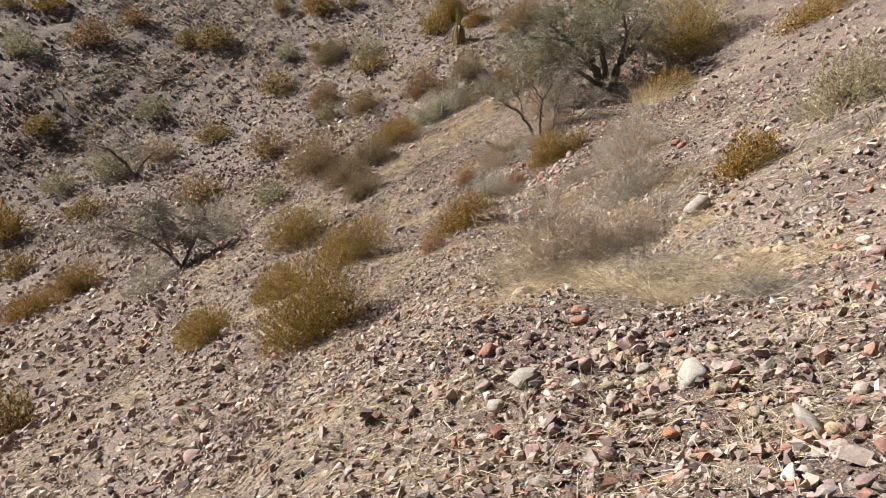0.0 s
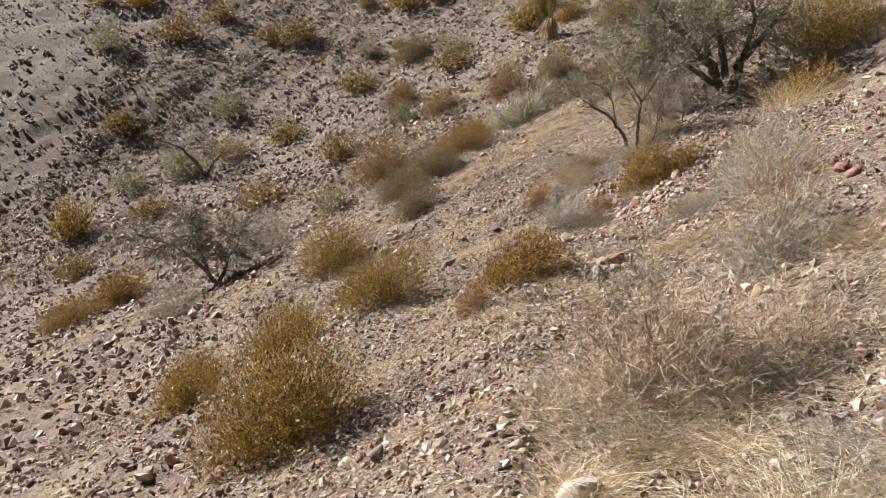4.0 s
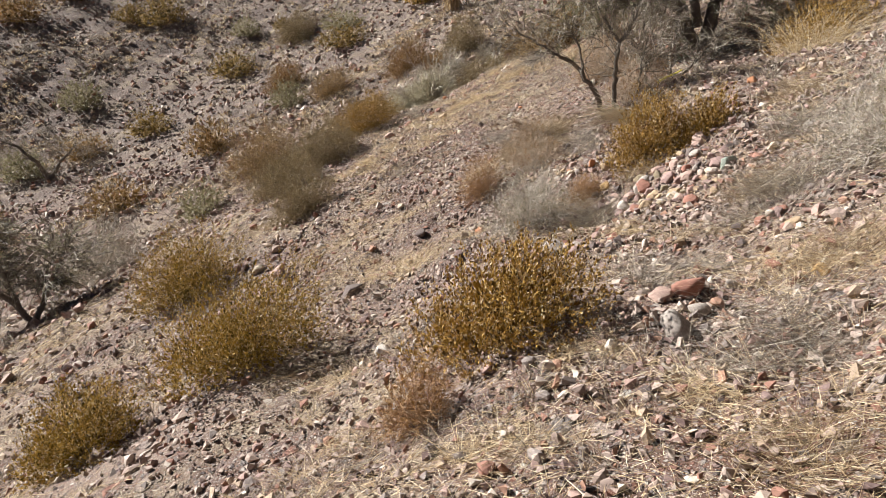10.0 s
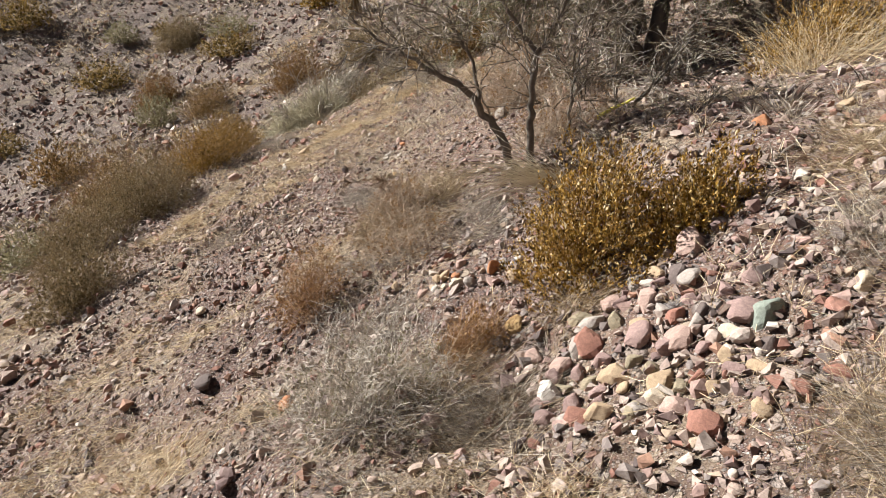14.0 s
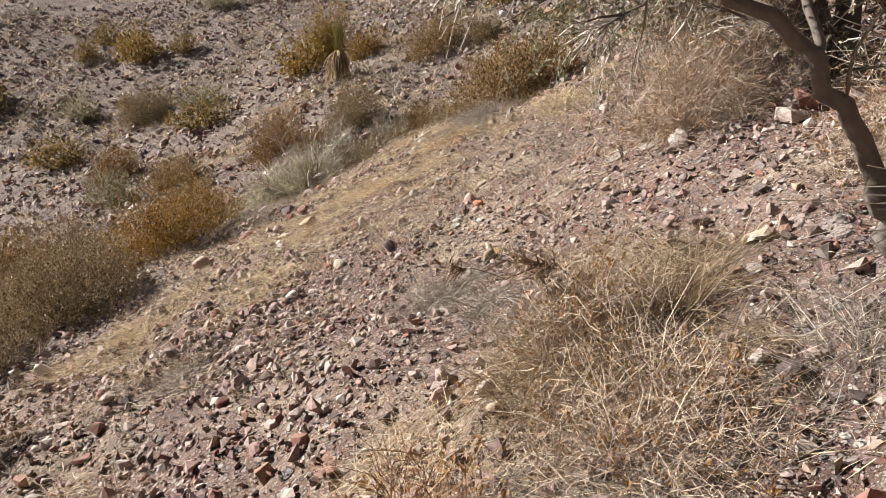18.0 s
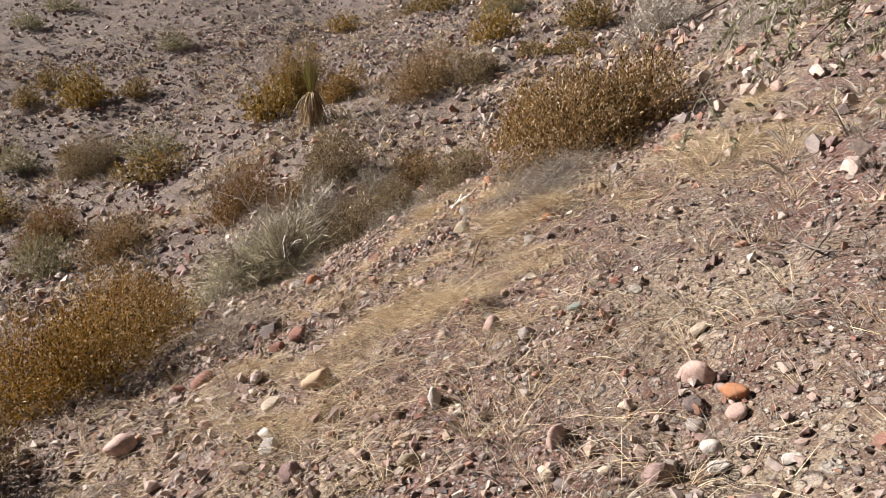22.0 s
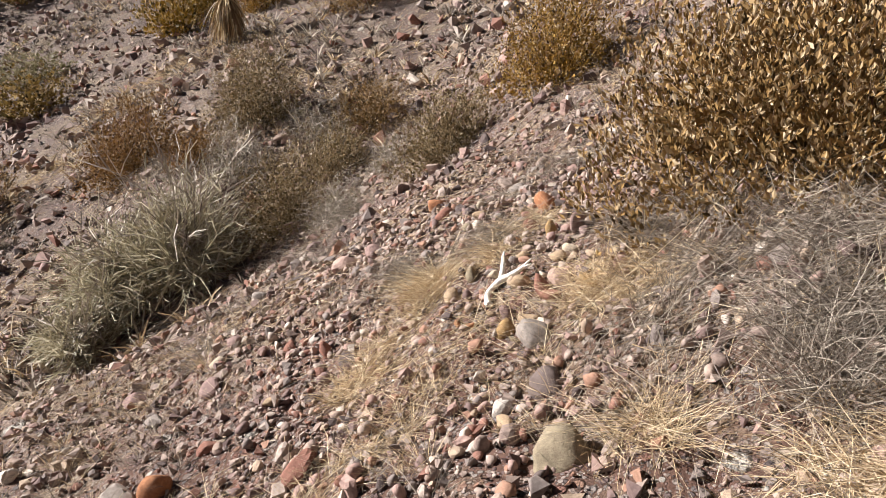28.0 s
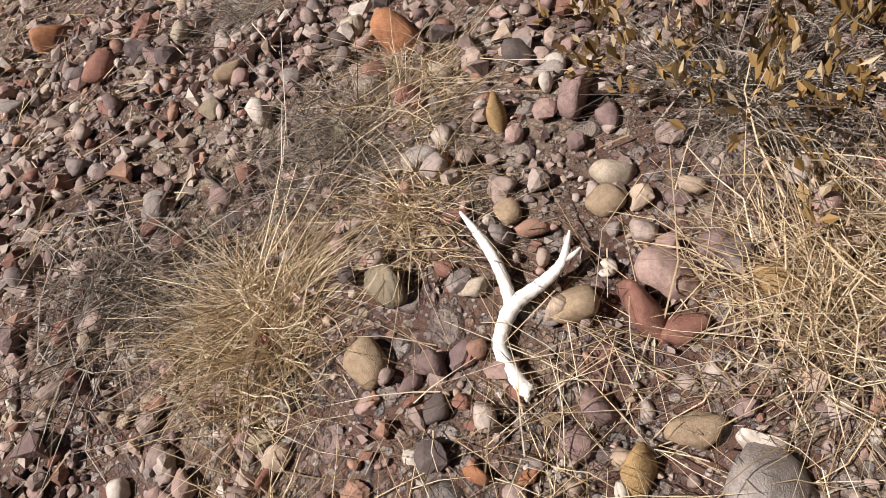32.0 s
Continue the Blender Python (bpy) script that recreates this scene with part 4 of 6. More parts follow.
# ---- trees ----
def tree(name, x, y, trunks, seed, twig_len, twigs, leaf_mat, leaf, leaf_n, label, bark=M_BARK, fine=M_GREY, droop=0.05, spread_out=0.08, twig=1.0, category="tree"):
    """A many-stemmed desert tree. trunks: lists of (x, y, z, radius) from the base."""
    rng = np.random.default_rng(seed)
    base = at_ground(x, y, 0.05)
    top = tagged(new(name), label, category)
    top.matrix_basis = Matrix.Translation(base)
    limbs = []
    for line in trunks:
        pts = np.array([p[:3] for p in line], float)
        rad = np.array([p[3] for p in line])
        s = np.linspace(0, len(pts) - 1, 4 * len(pts))
        curve = np.stack([np.interp(s, range(len(pts)), pts[:, c]) for c in range(3)], 1) + rng.normal(0, 0.012, (len(s), 3))
        limbs.append((curve, np.interp(s, range(len(pts)), rad)))
    for curve, rad in limbs:
        part("trunk", mesh_from("trunk", *tubes(curve[None], rad[None], 7), bark, True), top, "dark grey rough bark")
    first, rr = [], []
    for curve, rad in limbs:
        n = int(twigs * spread_out)
        k = rng.integers(len(curve) // 3, len(curve), n)
        way = unit(unit(curve[np.minimum(k + 1, len(curve) - 1)] - curve[k - 1]) * 0.7 + rng.normal(0, 0.65, (n, 3)) + [0, 0, 0.15])
        first.append(sprays(rng, curve[k], way, twig_len * rng.uniform(0.7, 1.6, n), 6, droop, 0.16))
        rr.append(rad[k] * 0.25)
    first, rr = np.concatenate(first), np.concatenate(rr).clip(0.002, 0.012)
    p, d, own = on_paths(rng, first, twigs * 2, 0.2, 1.0)
    second = sprays(rng, p, unit(d + rng.normal(0, 0.6, d.shape)), twig_len * rng.uniform(0.3, 0.8, len(p)), 5, droop, 0.18)
    p, d, own = on_paths(rng, second, twigs * 9, 0.15, 1.0)
    third = sprays(rng, p, unit(d + rng.normal(0, 0.6, d.shape)), twig_len * rng.uniform(0.15, 0.4, len(p)), 3, droop, 0.2)
    tagged(part("limb_network", mesh_from("limb_network", *merge([tubes(first, rr[:, None] * np.linspace(1, 0.35, 6)[None], 5), tubes(second, np.linspace(0.005, 0.0018, 5)[None] * np.full((len(second), 1), twig))]), bark), top), kind="stuff")
    tagged(part("twig_mass", mesh_from("twig_mass", *tubes(third, np.linspace(0.0024, 0.0010, 3)[None] * np.full((len(third), 1), twig)), fine), top), kind="stuff")
    at, d, _ = on_paths(rng, third, leaf_n, 0.1, 1.0)
    size = leaf * rng.uniform(0.6, 1.3, leaf_n)
    part("crown", mesh_from("crown", *leaves(at, unit(d + rng.normal(0, 0.7, d.shape)), unit(rng.normal(0, 1, at.shape)), size, size * 0.4), leaf_mat), top, "sparse tiny grey-green leaves")
    return top


tree("palo_verde_tree", 2.20, 18.60, [
    [(0, 0, 0, 0.044), (-0.09, 0, 0.22, 0.040), (-0.18, 0, 0.42, 0.036), (-0.36, 0, 0.68, 0.031), (-0.52, 0.02, 0.83, 0.027), (-0.80, 0.1, 0.98, 0.020), (-1.08, 0.2, 1.12, 0.013), (-1.35, 0.3, 1.30, 0.005)],
    [(0.12, 0.02, 0.05, 0.036), (0.08, 0, 0.58, 0.031), (0.09, 0, 0.92, 0.028), (0.11, 0, 1.12, 0.025), (-0.10, 0.05, 1.40, 0.018), (-0.30, 0.05, 1.75, 0.008)],
    [(0.11, 0, 1.10, 0.024), (0.26, 0.05, 1.32, 0.019), (0.45, 0.1, 1.70, 0.009)],
    [(-0.36, 0, 0.68, 0.020), (-0.42, 0.1, 1.05, 0.014), (-0.62, 0.2, 1.45, 0.006)],
    [(0.42, 0.1, 0.15, 0.018), (0.45, 0.1, 0.65, 0.014), (0.52, 0.1, 1.2, 0.007)],
    [(1.0, 0.6, 0.35, 0.022), (1.25, 0.5, 0.7, 0.018), (1.7, 0.6, 1.2, 0.009)],
    [(1.2, 0.5, 0.25, 0.022), (1.0, 0.6, 0.8, 0.016), (1.1, 0.8, 1.4, 0.007)],
], 3, 0.42, 360, M_GREYLEAF, 0.020, 13000, "small open desert tree with bare grey branches and thin twigs", spread_out=0.045, twig=1.25)
tree("mesquite_tree", 4.73, 22.7, [
    [(0, 0, 0, 0.16), (-0.3, 0.1, 0.7, 0.13), (-0.9, 0.2, 1.4, 0.09), (-1.7, 0.3, 2.0, 0.04)],
    [(0.2, 0, 0, 0.15), (0.35, 0.1, 0.8, 0.12), (0.9, 0.2, 1.5, 0.08), (1.4, 0.3, 2.2, 0.03)],
    [(0.05, 0, 0.4, 0.10), (-0.1, 0.3, 1.3, 0.08), (-0.3, 0.6, 2.3, 0.03)],
    [(-0.2, -0.1, 0.3, 0.08), (-0.9, -0.4, 0.7, 0.06), (-1.8, -0.6, 0.9, 0.03)],
    [(-0.4, 0, 1.0, 0.07), (-1.3, -0.2, 1.6, 0.05), (-2.4, -0.3, 1.7, 0.02)],
    [(0.4, 0.1, 1.0, 0.07), (0.5, -0.3, 1.8, 0.05), (0.2, -0.6, 2.5, 0.02)],
], 4, 0.85, 440, M_SAGE, 0.047, 76000, "dense grey-green mesquite tree with dark twisted trunks", droop=0.25, twig=1.1)
tree("thorny_dead_shrub", 1.35, 8.25, [
    [(0, 0, 0, 0.011), (-0.05, 0.05, 0.35, 0.009), (-0.16, 0.08, 0.65, 0.006), (-0.2, 0.1, 0.95, 0.002)],
    [(0.15, 0.05, 0, 0.010), (0.24, 0.1, 0.4, 0.008), (0.27, 0.1, 0.7, 0.005), (0.38, 0.15, 0.98, 0.002)],
    [(-0.1, 0, 0, 0.009), (-0.35, 0.05, 0.32, 0.007), (-0.55, 0.1, 0.48, 0.005), (-0.85, 0.1, 0.6, 0.002)],
    [(0.25, 0, 0, 0.009), (0.5, 0.0, 0.28, 0.007), (0.8, 0.05, 0.46, 0.004), (1.02, 0.05, 0.55, 0.002)],
    [(-0.2, 0.05, 0, 0.008), (-0.28, 0.1, 0.35, 0.006), (-0.4, 0.1, 0.7, 0.002)],
    [(0.1, -0.05, 0, 0.008), (0.45, -0.1, 0.18, 0.006), (0.78, -0.1, 0.22, 0.002)],
], 23, 0.16, 260, M_HAZE, 0.010, 2500, "dead thorny shrub with upright grey-tan stems by the path", M_GREY, M_HAZE, spread_out=0.06, category="shrub")
tree("dead_branchy_shrub", 1.32, 19.04, [
    [(0, 0, 0, 0.005), (-0.15, 0.05, 0.12, 0.0045), (-0.34, 0.12, 0.20, 0.0035), (-0.6, 0.2, 0.24, 0.0015)],
    [(0.02, 0, 0, 0.004), (-0.08, 0.0, 0.16, 0.0035), (-0.25, 0.05, 0.25, 0.003), (-0.36, 0.1, 0.28, 0.0015)],
], 8, 0.13, 36, M_RUST, 0.010, 250, "dead many-branched shrub leaning beside the path", M_STEM, M_HAZE)
tree("snag_tree", -9.0, 22.7, [
    [(0, 0, 0, 0.08), (-0.4, 0, 0.6, 0.06), (-1.3, 0.1, 1.2, 0.04), (-2.4, 0.1, 1.5, 0.015)],
    [(0, 0, 0, 0.07), (0.3, 0.1, 0.7, 0.05), (0.7, 0.2, 1.4, 0.015)],
    [(-0.2, 0, 0.3, 0.05), (-0.6, 0.2, 1.2, 0.035), (-0.9, 0.3, 1.9, 0.012)],
], 5, 0.7, 380, M_SAGE, 0.05, 12000, "half-dead grey tree leaning over the slope", droop=0.2, twig=2.4)
tree("dark_tree", -19.2, 42.7, [
    [(0, 0, 0, 0.13), (-0.5, 0, 0.9, 0.10), (-1.4, 0.1, 1.7, 0.06), (-2.6, 0.1, 2.1, 0.02)],
    [(0, 0, 0, 0.12), (0.5, 0.1, 0.9, 0.09), (1.2, 0.2, 1.6, 0.03)],
], 6, 0.9, 200, M_FARLEAF, 0.05, 2200, "dark crooked tree in the gully bottom")


def yucca(x, y, h):
    rng = np.random.default_rng(12)
    top = tagged(new("yucca"), "short yucca with dead leaf skirt on the ridge", "yucca")
    top.matrix_basis = Matrix.Translation(at_ground(x, y))
    line = np.array([[0, 0, z] for z in np.linspace(0, 0.5 * h, 6)])[None]
    part("trunk", mesh_from("trunk", *tubes(line, np.full((1, 6), 0.09), 8), M_BARK, True), top)
    n = 520
    turn = rng.uniform(0, 6.283, n)
    flatway = np.stack([np.cos(turn), np.sin(turn), 0 * turn], 1)
    z0 = rng.uniform(0.30, 0.56, n) * h
    long = rng.uniform(0.28, 0.62, n) * h * 0.75
    open_ = rng.uniform(0.15, 0.62, n)
    u = np.linspace(0, 1, 5)[None, :, None]
    away_ = (open_ * long)[:, None, None]
    fall = np.minimum(long * np.sqrt(1 - open_**2), z0 * 0.97)[:, None, None]
    paths = flatway[:, None] * (0.07 + away_ * u**0.8) + np.array([0, 0, 1.0]) * (z0[:, None, None] + 0.07 * np.sin(u * 3.14) - fall * u**1.25)
    part("dead_skirt", mesh_from("dead_skirt", *ribbons(rng, paths, np.array([0.010, 0.015, 0.013, 0.009, 0.002])[None] * np.ones((n, 1))), M_SKIRT), top, "drooping dead straw-brown leaves")
    n = 150
    turn = rng.uniform(0, 6.283, n)
    way = unit(np.stack([np.cos(turn), np.sin(turn), rng.uniform(2.2, 11.0, n)], 1))
    start = np.stack([0.06 * np.cos(turn), 0.06 * np.sin(turn), rng.uniform(0.50, 0.60, n) * h], 1)
    rods = sprays(rng, start, way, rng.uniform(0.22, 0.48, n) * h * np.clip(way[:, 2], 0.5, 1), 4, 0.02, 0.03)
    part("rosette", mesh_from("rosette", *tubes(rods, np.array([0.010, 0.013, 0.010, 0.002])[None] * np.ones((n, 1))), M_YUCCA), top, "stiff yellow-green leaf spear")


def fallen_stick(line, r, bark, label):
    """A crooked dead branch lying on the ground: (x, y, height above it)."""
    rng = np.random.default_rng(int(line[0][0] * 100) + 500)
    p = np.array([(x, y, float(ground_z(x, y)[0]) + z + r) for x, y, z in line])
    s = np.linspace(0, len(p) - 1, 5 * len(p))
    curve = np.stack([spline(range(len(p)), s) @ p[:, c] for c in range(3)], 1) + rng.normal(0, 0.15 * r, (len(s), 3))
    v, t = tubes(curve[None], np.linspace(r, 0.45 * r, len(s))[None], 7)
    ob = tagged(new("fallen_stick", mesh_from("fallen_stick", v - p[0], t, bark, True)), label, "stick", "fallen sticks")
    ob.matrix_basis = Matrix.Translation(p[0])


fallen_stick([(1.03, 24.82, 0.00), (1.10, 24.98, 0.03), (1.20, 25.14, 0.06), (1.27, 25.07, 0.05)], 0.009, M_STEM, "thin brown dead stick lying on gravel")
fallen_stick([(1.00, 24.70, 0.01), (1.11, 24.88, 0.02), (1.24, 25.06, 0.03)], 0.008, M_STEM, "thin brown dead stick lying on gravel")
fallen_stick([(0.75, 25.69, 0.02), (0.88, 25.46, 0.03), (1.13, 25.01, 0.03)], 0.007, M_BARK, "grey dead twig lying on the soil")
fallen_stick([(0.79, 25.89, 0.02), (0.98, 25.25, 0.03), (1.09, 24.90, 0.02)], 0.007, M_STEM, "thin brown dead stick lying on gravel")
fallen_stick([(2.14, 22.80, 0.03), (2.10, 22.64, 0.04), (2.15, 22.56, 0.02)], 0.006, M_BARK, "grey dead twig lying on the soil")
fallen_stick([(2.06, 22.66, 0.02), (2.14, 22.67, 0.05), (2.22, 22.71, 0.06)], 0.006, M_BARK, "grey dead twig lying on the soil")
fallen_stick([(2.96, 18.83, 0.04), (3.06, 18.83, 0.06), (3.29, 18.81, 0.10)], 0.022, M_YELLOWBARK, "yellow-barked broken branch under the desert tree")


yucca(0.36, 43.17, 2.05)


# ---- antler ----
def antler():
    """A shed antler lying on the stones: a curved beam with a long tine and a forked tip."""
    beam = [(1.397, 27.153, 0.012), (1.405, 27.188, 0.016), (1.423, 27.221, 0.018), (1.449, 27.238, 0.020), (1.485, 27.243, 0.024), (1.515, 27.230, 0.028), (1.541, 27.213, 0.034), (1.568, 27.203, 0.042), (1.591, 27.207, 0.050), (1.623, 27.219, 0.055)]
    tine = [(1.486, 27.245, 0.024), (1.508, 27.278, 0.030), (1.527, 27.319, 0.038), (1.548, 27.369, 0.046), (1.571, 27.420, 0.052)]
    prong = [(1.576, 27.201, 0.046), (1.594, 27.193, 0.050), (1.610, 27.189, 0.054)]
    foot = beam[0]
    base = at_ground(foot[0], foot[1], 0)
    top = tagged(new("deer_antler"), "bleached white shed deer antler lying on stones", "antler")
    top.matrix_basis = Matrix.Translation(base)
    for name, line, rad in (("main_beam", beam, [0.0135, 0.0135, 0.0130, 0.0135, 0.0155, 0.0130, 0.0115, 0.0095, 0.0070, 0.0025]), ("tine", tine, [0.0120, 0.0115, 0.0100, 0.0080, 0.0030]), ("prong", prong, [0.006, 0.005, 0.002])):
        p = np.array([(x, y, float(ground_z(x, y)[0]) + z) for x, y, z in line])
        s = np.linspace(0, len(p) - 1, 6 * len(p))
        n = len(p)
        # smooth the polyline
        curve = np.stack([spline(range(n), s) @ p[:, c] for c in range(3)], 1)
        r = np.interp(s, range(n), rad) * (1 + 0.05 * np.sin(np.arange(len(s)) * 1.9))
        v, t = tubes(curve[None], r[None], 12)
        part(name, mesh_from(name, v - np.array(base), t, M_BONE, True), top)
    burr = BALLS[3][0] * (1 + 0.12 * np.sin(BALLS[3][0] * 9).sum(1, keepdims=True)) * [0.0175, 0.0175, 0.014]
    burr = burr + [foot[0], foot[1], float(ground_z(foot[0], foot[1])[0]) + foot[2]] - np.array(base)
    part("burr", mesh_from("burr", burr, BALLS[3][1], M_BONE, True), top, "knobbly antler base")


antler()

# ---- stones that stand out ----
SHAPE_RNG = np.random.default_rng(21)
PEBBLES = [mesh_from("stone", *rock_shape(SHAPE_RNG, 2, n, 30), M_STONE_ONE) for n in (7, 8, 9, 10, 8, 12)]
COBBLES = [mesh_from("stone", *rock_shape(SHAPE_RNG, 3, n, worn), M_STONE_ONE, worn < 13) for n, worn in ((18, 9), (10, 30), (16, 10), (9, 24), (20, 8), (11, 36), (14, 12), (10, 20))]
TINTED = {}
LABELS = {"cream": "smooth cream-coloured cobble", "white": "pale white stone", "tan": "rounded tan cobble", "grey": "weathered grey stone", "mauve": "mauve-grey cobble",
          "red": "flat brick-red stone", "orange": "rust-orange stone", "dark": "dark brown stone", "olive": "olive-grey rounded cobble", "green": "grey-green boulder", "pink": "pinkish stone", "ochre": "ochre-yellow stone"}


def stone(x, y, size, tint, flat=0.4, long=0.75, n=None, heap=False):
    k = len(TINTED) if n is None else n
    if math.hypot(x - 1.6, y - 27.2) < 0.75:
        k, size = k // 2 * 2, size * 1.18
    if 13.5 < y < 16.7:
        k = k // 2 * 2 + 1
    kind = (tint, k % 8)
    if kind not in TINTED:
        me = COBBLES[k % 8].copy()
        me.materials[0] = M_TINT[tint]
        TINTED[kind] = me
    ob = new("stone", TINTED[kind])
    if not heap:
        tagged(ob, LABELS[tint] + " bedded in the gravel", "stone", "stones on the slope")
    up = Vector(ground_normal(x, y, 0.15)[0])
    turn = Euler((random.uniform(-0.25, 0.25), random.uniform(-0.25, 0.25), random.uniform(0, 6.28))).to_matrix()
    rot = (up.to_track_quat("Z", "Y").to_matrix() @ turn).to_4x4()
    low = size * 0.13
    ob.matrix_basis = Matrix.Translation(at_ground(x, y, 0) + up * low) @ rot @ Matrix.Diagonal((size, size * (0.75 + 0.25 * long), size * (0.7 + 0.6 * flat), 1))
    return ob


for n, (x, y, size, tint) in enumerate([
    (2.03, 27.96, 0.15, "orange"), (2.02, 28.13, 0.12, "cream"), (1.97, 27.77, 0.07, "cream"), (1.84, 27.25, 0.08, "cream"),
    (1.76, 27.21, 0.08, "tan"), (1.74, 26.90, 0.09, "ochre"), (1.96, 27.40, 0.14, "mauve"), (2.03, 27.50, 0.08, "grey"),
    (2.07, 27.62, 0.08, "dark"), (2.20, 27.74, 0.08, "mauve"), (1.77, 28.34, 0.12, "tan"), (1.67, 28.30, 0.09, "olive"),
    (1.73, 28.94, 0.16, "red"), (1.82, 28.78, 0.12, "mauve"), (1.81, 29.41, 0.19, "orange"), (1.87, 29.65, 0.11, "grey"),
    (1.92, 28.80, 0.08, "cream"), (1.62, 29.21, 0.09, "cream"), (1.52, 29.24, 0.10, "grey"), (1.40, 28.23, 0.08, "grey"),
    (1.41, 28.49, 0.07, "grey"), (1.45, 28.32, 0.08, "mauve"), (1.49, 28.07, 0.08, "mauve"), (1.68, 27.61, 0.09, "grey"),
]):
    stone(x, y, size, tint, n=n * 3 + 0)
for n, (x, y, size, tint) in enumerate([
    (1.70, 27.56, 0.04, "orange"), (1.86, 27.54, 0.09, "ochre"), (1.72, 27.87, 0.09, "olive"), (1.87, 27.77, 0.10, "red"),
    (1.65, 27.36, 0.07, "tan"), (1.49, 27.32, 0.06, "cream"), (1.44, 27.49, 0.11, "olive"), (1.33, 27.44, 0.10, "tan"),
    (1.55, 27.16, 0.08, "tan"), (1.61, 27.06, 0.12, "red"), (1.62, 26.99, 0.09, "red"), (1.70, 27.06, 0.10, "pink"),
    (1.76, 26.98, 0.07, "dark"), (1.50, 26.90, 0.10, "tan"), (1.40, 26.95, 0.09, "ochre"), (1.39, 27.04, 0.07, "mauve"),
    (1.47, 26.77, 0.13, "grey"), (1.41, 26.87, 0.05, "olive"), (1.16, 27.57, 0.07, "olive"), (1.32, 28.05, 0.11, "mauve"),
    (1.34, 28.15, 0.08, "red"), (1.30, 27.08, 0.04, "orange"), (1.26, 27.15, 0.05, "orange"), (1.34, 27.24, 0.04, "red"),
]):
    stone(x, y, size, tint, n=n * 3 + 24)
for n, (x, y, size, tint) in enumerate([
    (1.31, 27.27, 0.05, "dark"), (1.31, 27.32, 0.04, "red"), (1.39, 27.10, 0.04, "tan"), (1.45, 27.05, 0.06, "mauve"),
    (1.39, 27.16, 0.04, "red"), (1.02, 27.63, 0.07, "pink"), (1.11, 27.50, 0.06, "red"), (1.16, 27.85, 0.05, "mauve"),
    (1.08, 28.11, 0.08, "red"), (1.86, 27.93, 0.12, "grey"), (1.86, 28.13, 0.09, "pink"), (1.80, 28.13, 0.08, "grey"),
    (2.15, 28.68, 0.19, "grey"), (2.11, 28.46, 0.13, "grey"), (2.29, 28.12, 0.12, "red"), (1.01, 28.84, 0.21, "pink"),
    (1.27, 29.06, 0.18, "mauve"), (1.39, 28.97, 0.12, "grey"), (0.61, 28.22, 0.14, "red"), (0.16, 28.28, 0.21, "mauve"),
    (0.21, 28.51, 0.13, "cream"), (0.73, 28.04, 0.10, "white"), (0.76, 27.81, 0.12, "red"), (0.84, 27.58, 0.15, "dark"),
]):
    stone(x, y, size, tint, n=n * 3 + 48)
for n, (x, y, size, tint) in enumerate([
    (0.73, 27.58, 0.09, "mauve"), (-0.17, 28.36, 0.17, "grey"), (0.47, 27.56, 0.09, "tan"), (0.85, 28.25, 0.09, "tan"),
    (0.30, 28.75, 0.14, "mauve"), (0.51, 29.12, 0.13, "cream"), (0.51, 29.72, 0.21, "grey"), (-0.35, 28.92, 0.20, "mauve"),
    (1.28, 26.13, 0.18, "olive"), (1.23, 26.53, 0.12, "white"), (1.21, 26.43, 0.11, "tan"), (1.92, 37.58, 0.48, "dark"),
    (-2.71, 36.73, 0.33, "mauve"), (-0.95, 28.40, 0.20, "white"), (-2.23, 33.96, 0.27, "cream"), (1.78, 25.53, 0.09, "tan"),
    (1.40, 26.52, 0.12, "dark"), (0.18, 27.48, 0.12, "red"), (1.21, 23.25, 0.11, "green"), (1.14, 23.39, 0.08, "cream"),
    (1.29, 23.12, 0.07, "cream"), (1.48, 22.58, 0.11, "cream"), (1.34, 22.34, 0.19, "pink"), (0.94, 23.30, 0.11, "grey"),
]):
    stone(x, y, size, tint, n=n * 3 + 72)
for n, (x, y, size, tint) in enumerate([
    (0.84, 23.60, 0.13, "pink"), (-0.39, 25.59, 0.30, "dark"), (-0.08, 23.92, 0.22, "tan"), (-0.38, 24.06, 0.17, "cream"),
    (0.69, 24.89, 0.14, "pink"), (1.41, 23.48, 0.09, "cream"), (1.29, 23.02, 0.07, "pink"), (1.13, 23.18, 0.06, "cream"),
    (2.77, 25.29, 0.14, "red"), (3.80, 25.31, 0.20, "pink"), (1.22, 22.71, 0.10, "pink"), (-0.20, 25.18, 0.20, "red"),
    (-0.89, 25.25, 0.26, "red"), (-0.35, 25.10, 0.14, "red"), (-0.06, 24.62, 0.15, "mauve"), (0.26, 23.80, 0.09, "dark"),
    (6.54, 43.41, 0.46, "white"), (1.23, 24.03, 0.07, "cream"), (0.80, 23.94, 0.10, "red"), (1.33, 22.07, 0.12, "pink"),
    (1.21, 22.13, 0.09, "grey"), (1.12, 21.86, 0.10, "white"), (0.75, 22.32, 0.16, "pink"), (0.94, 21.90, 0.14, "mauve"),
]):
    stone(x, y, size, tint, n=n * 3 + 96)
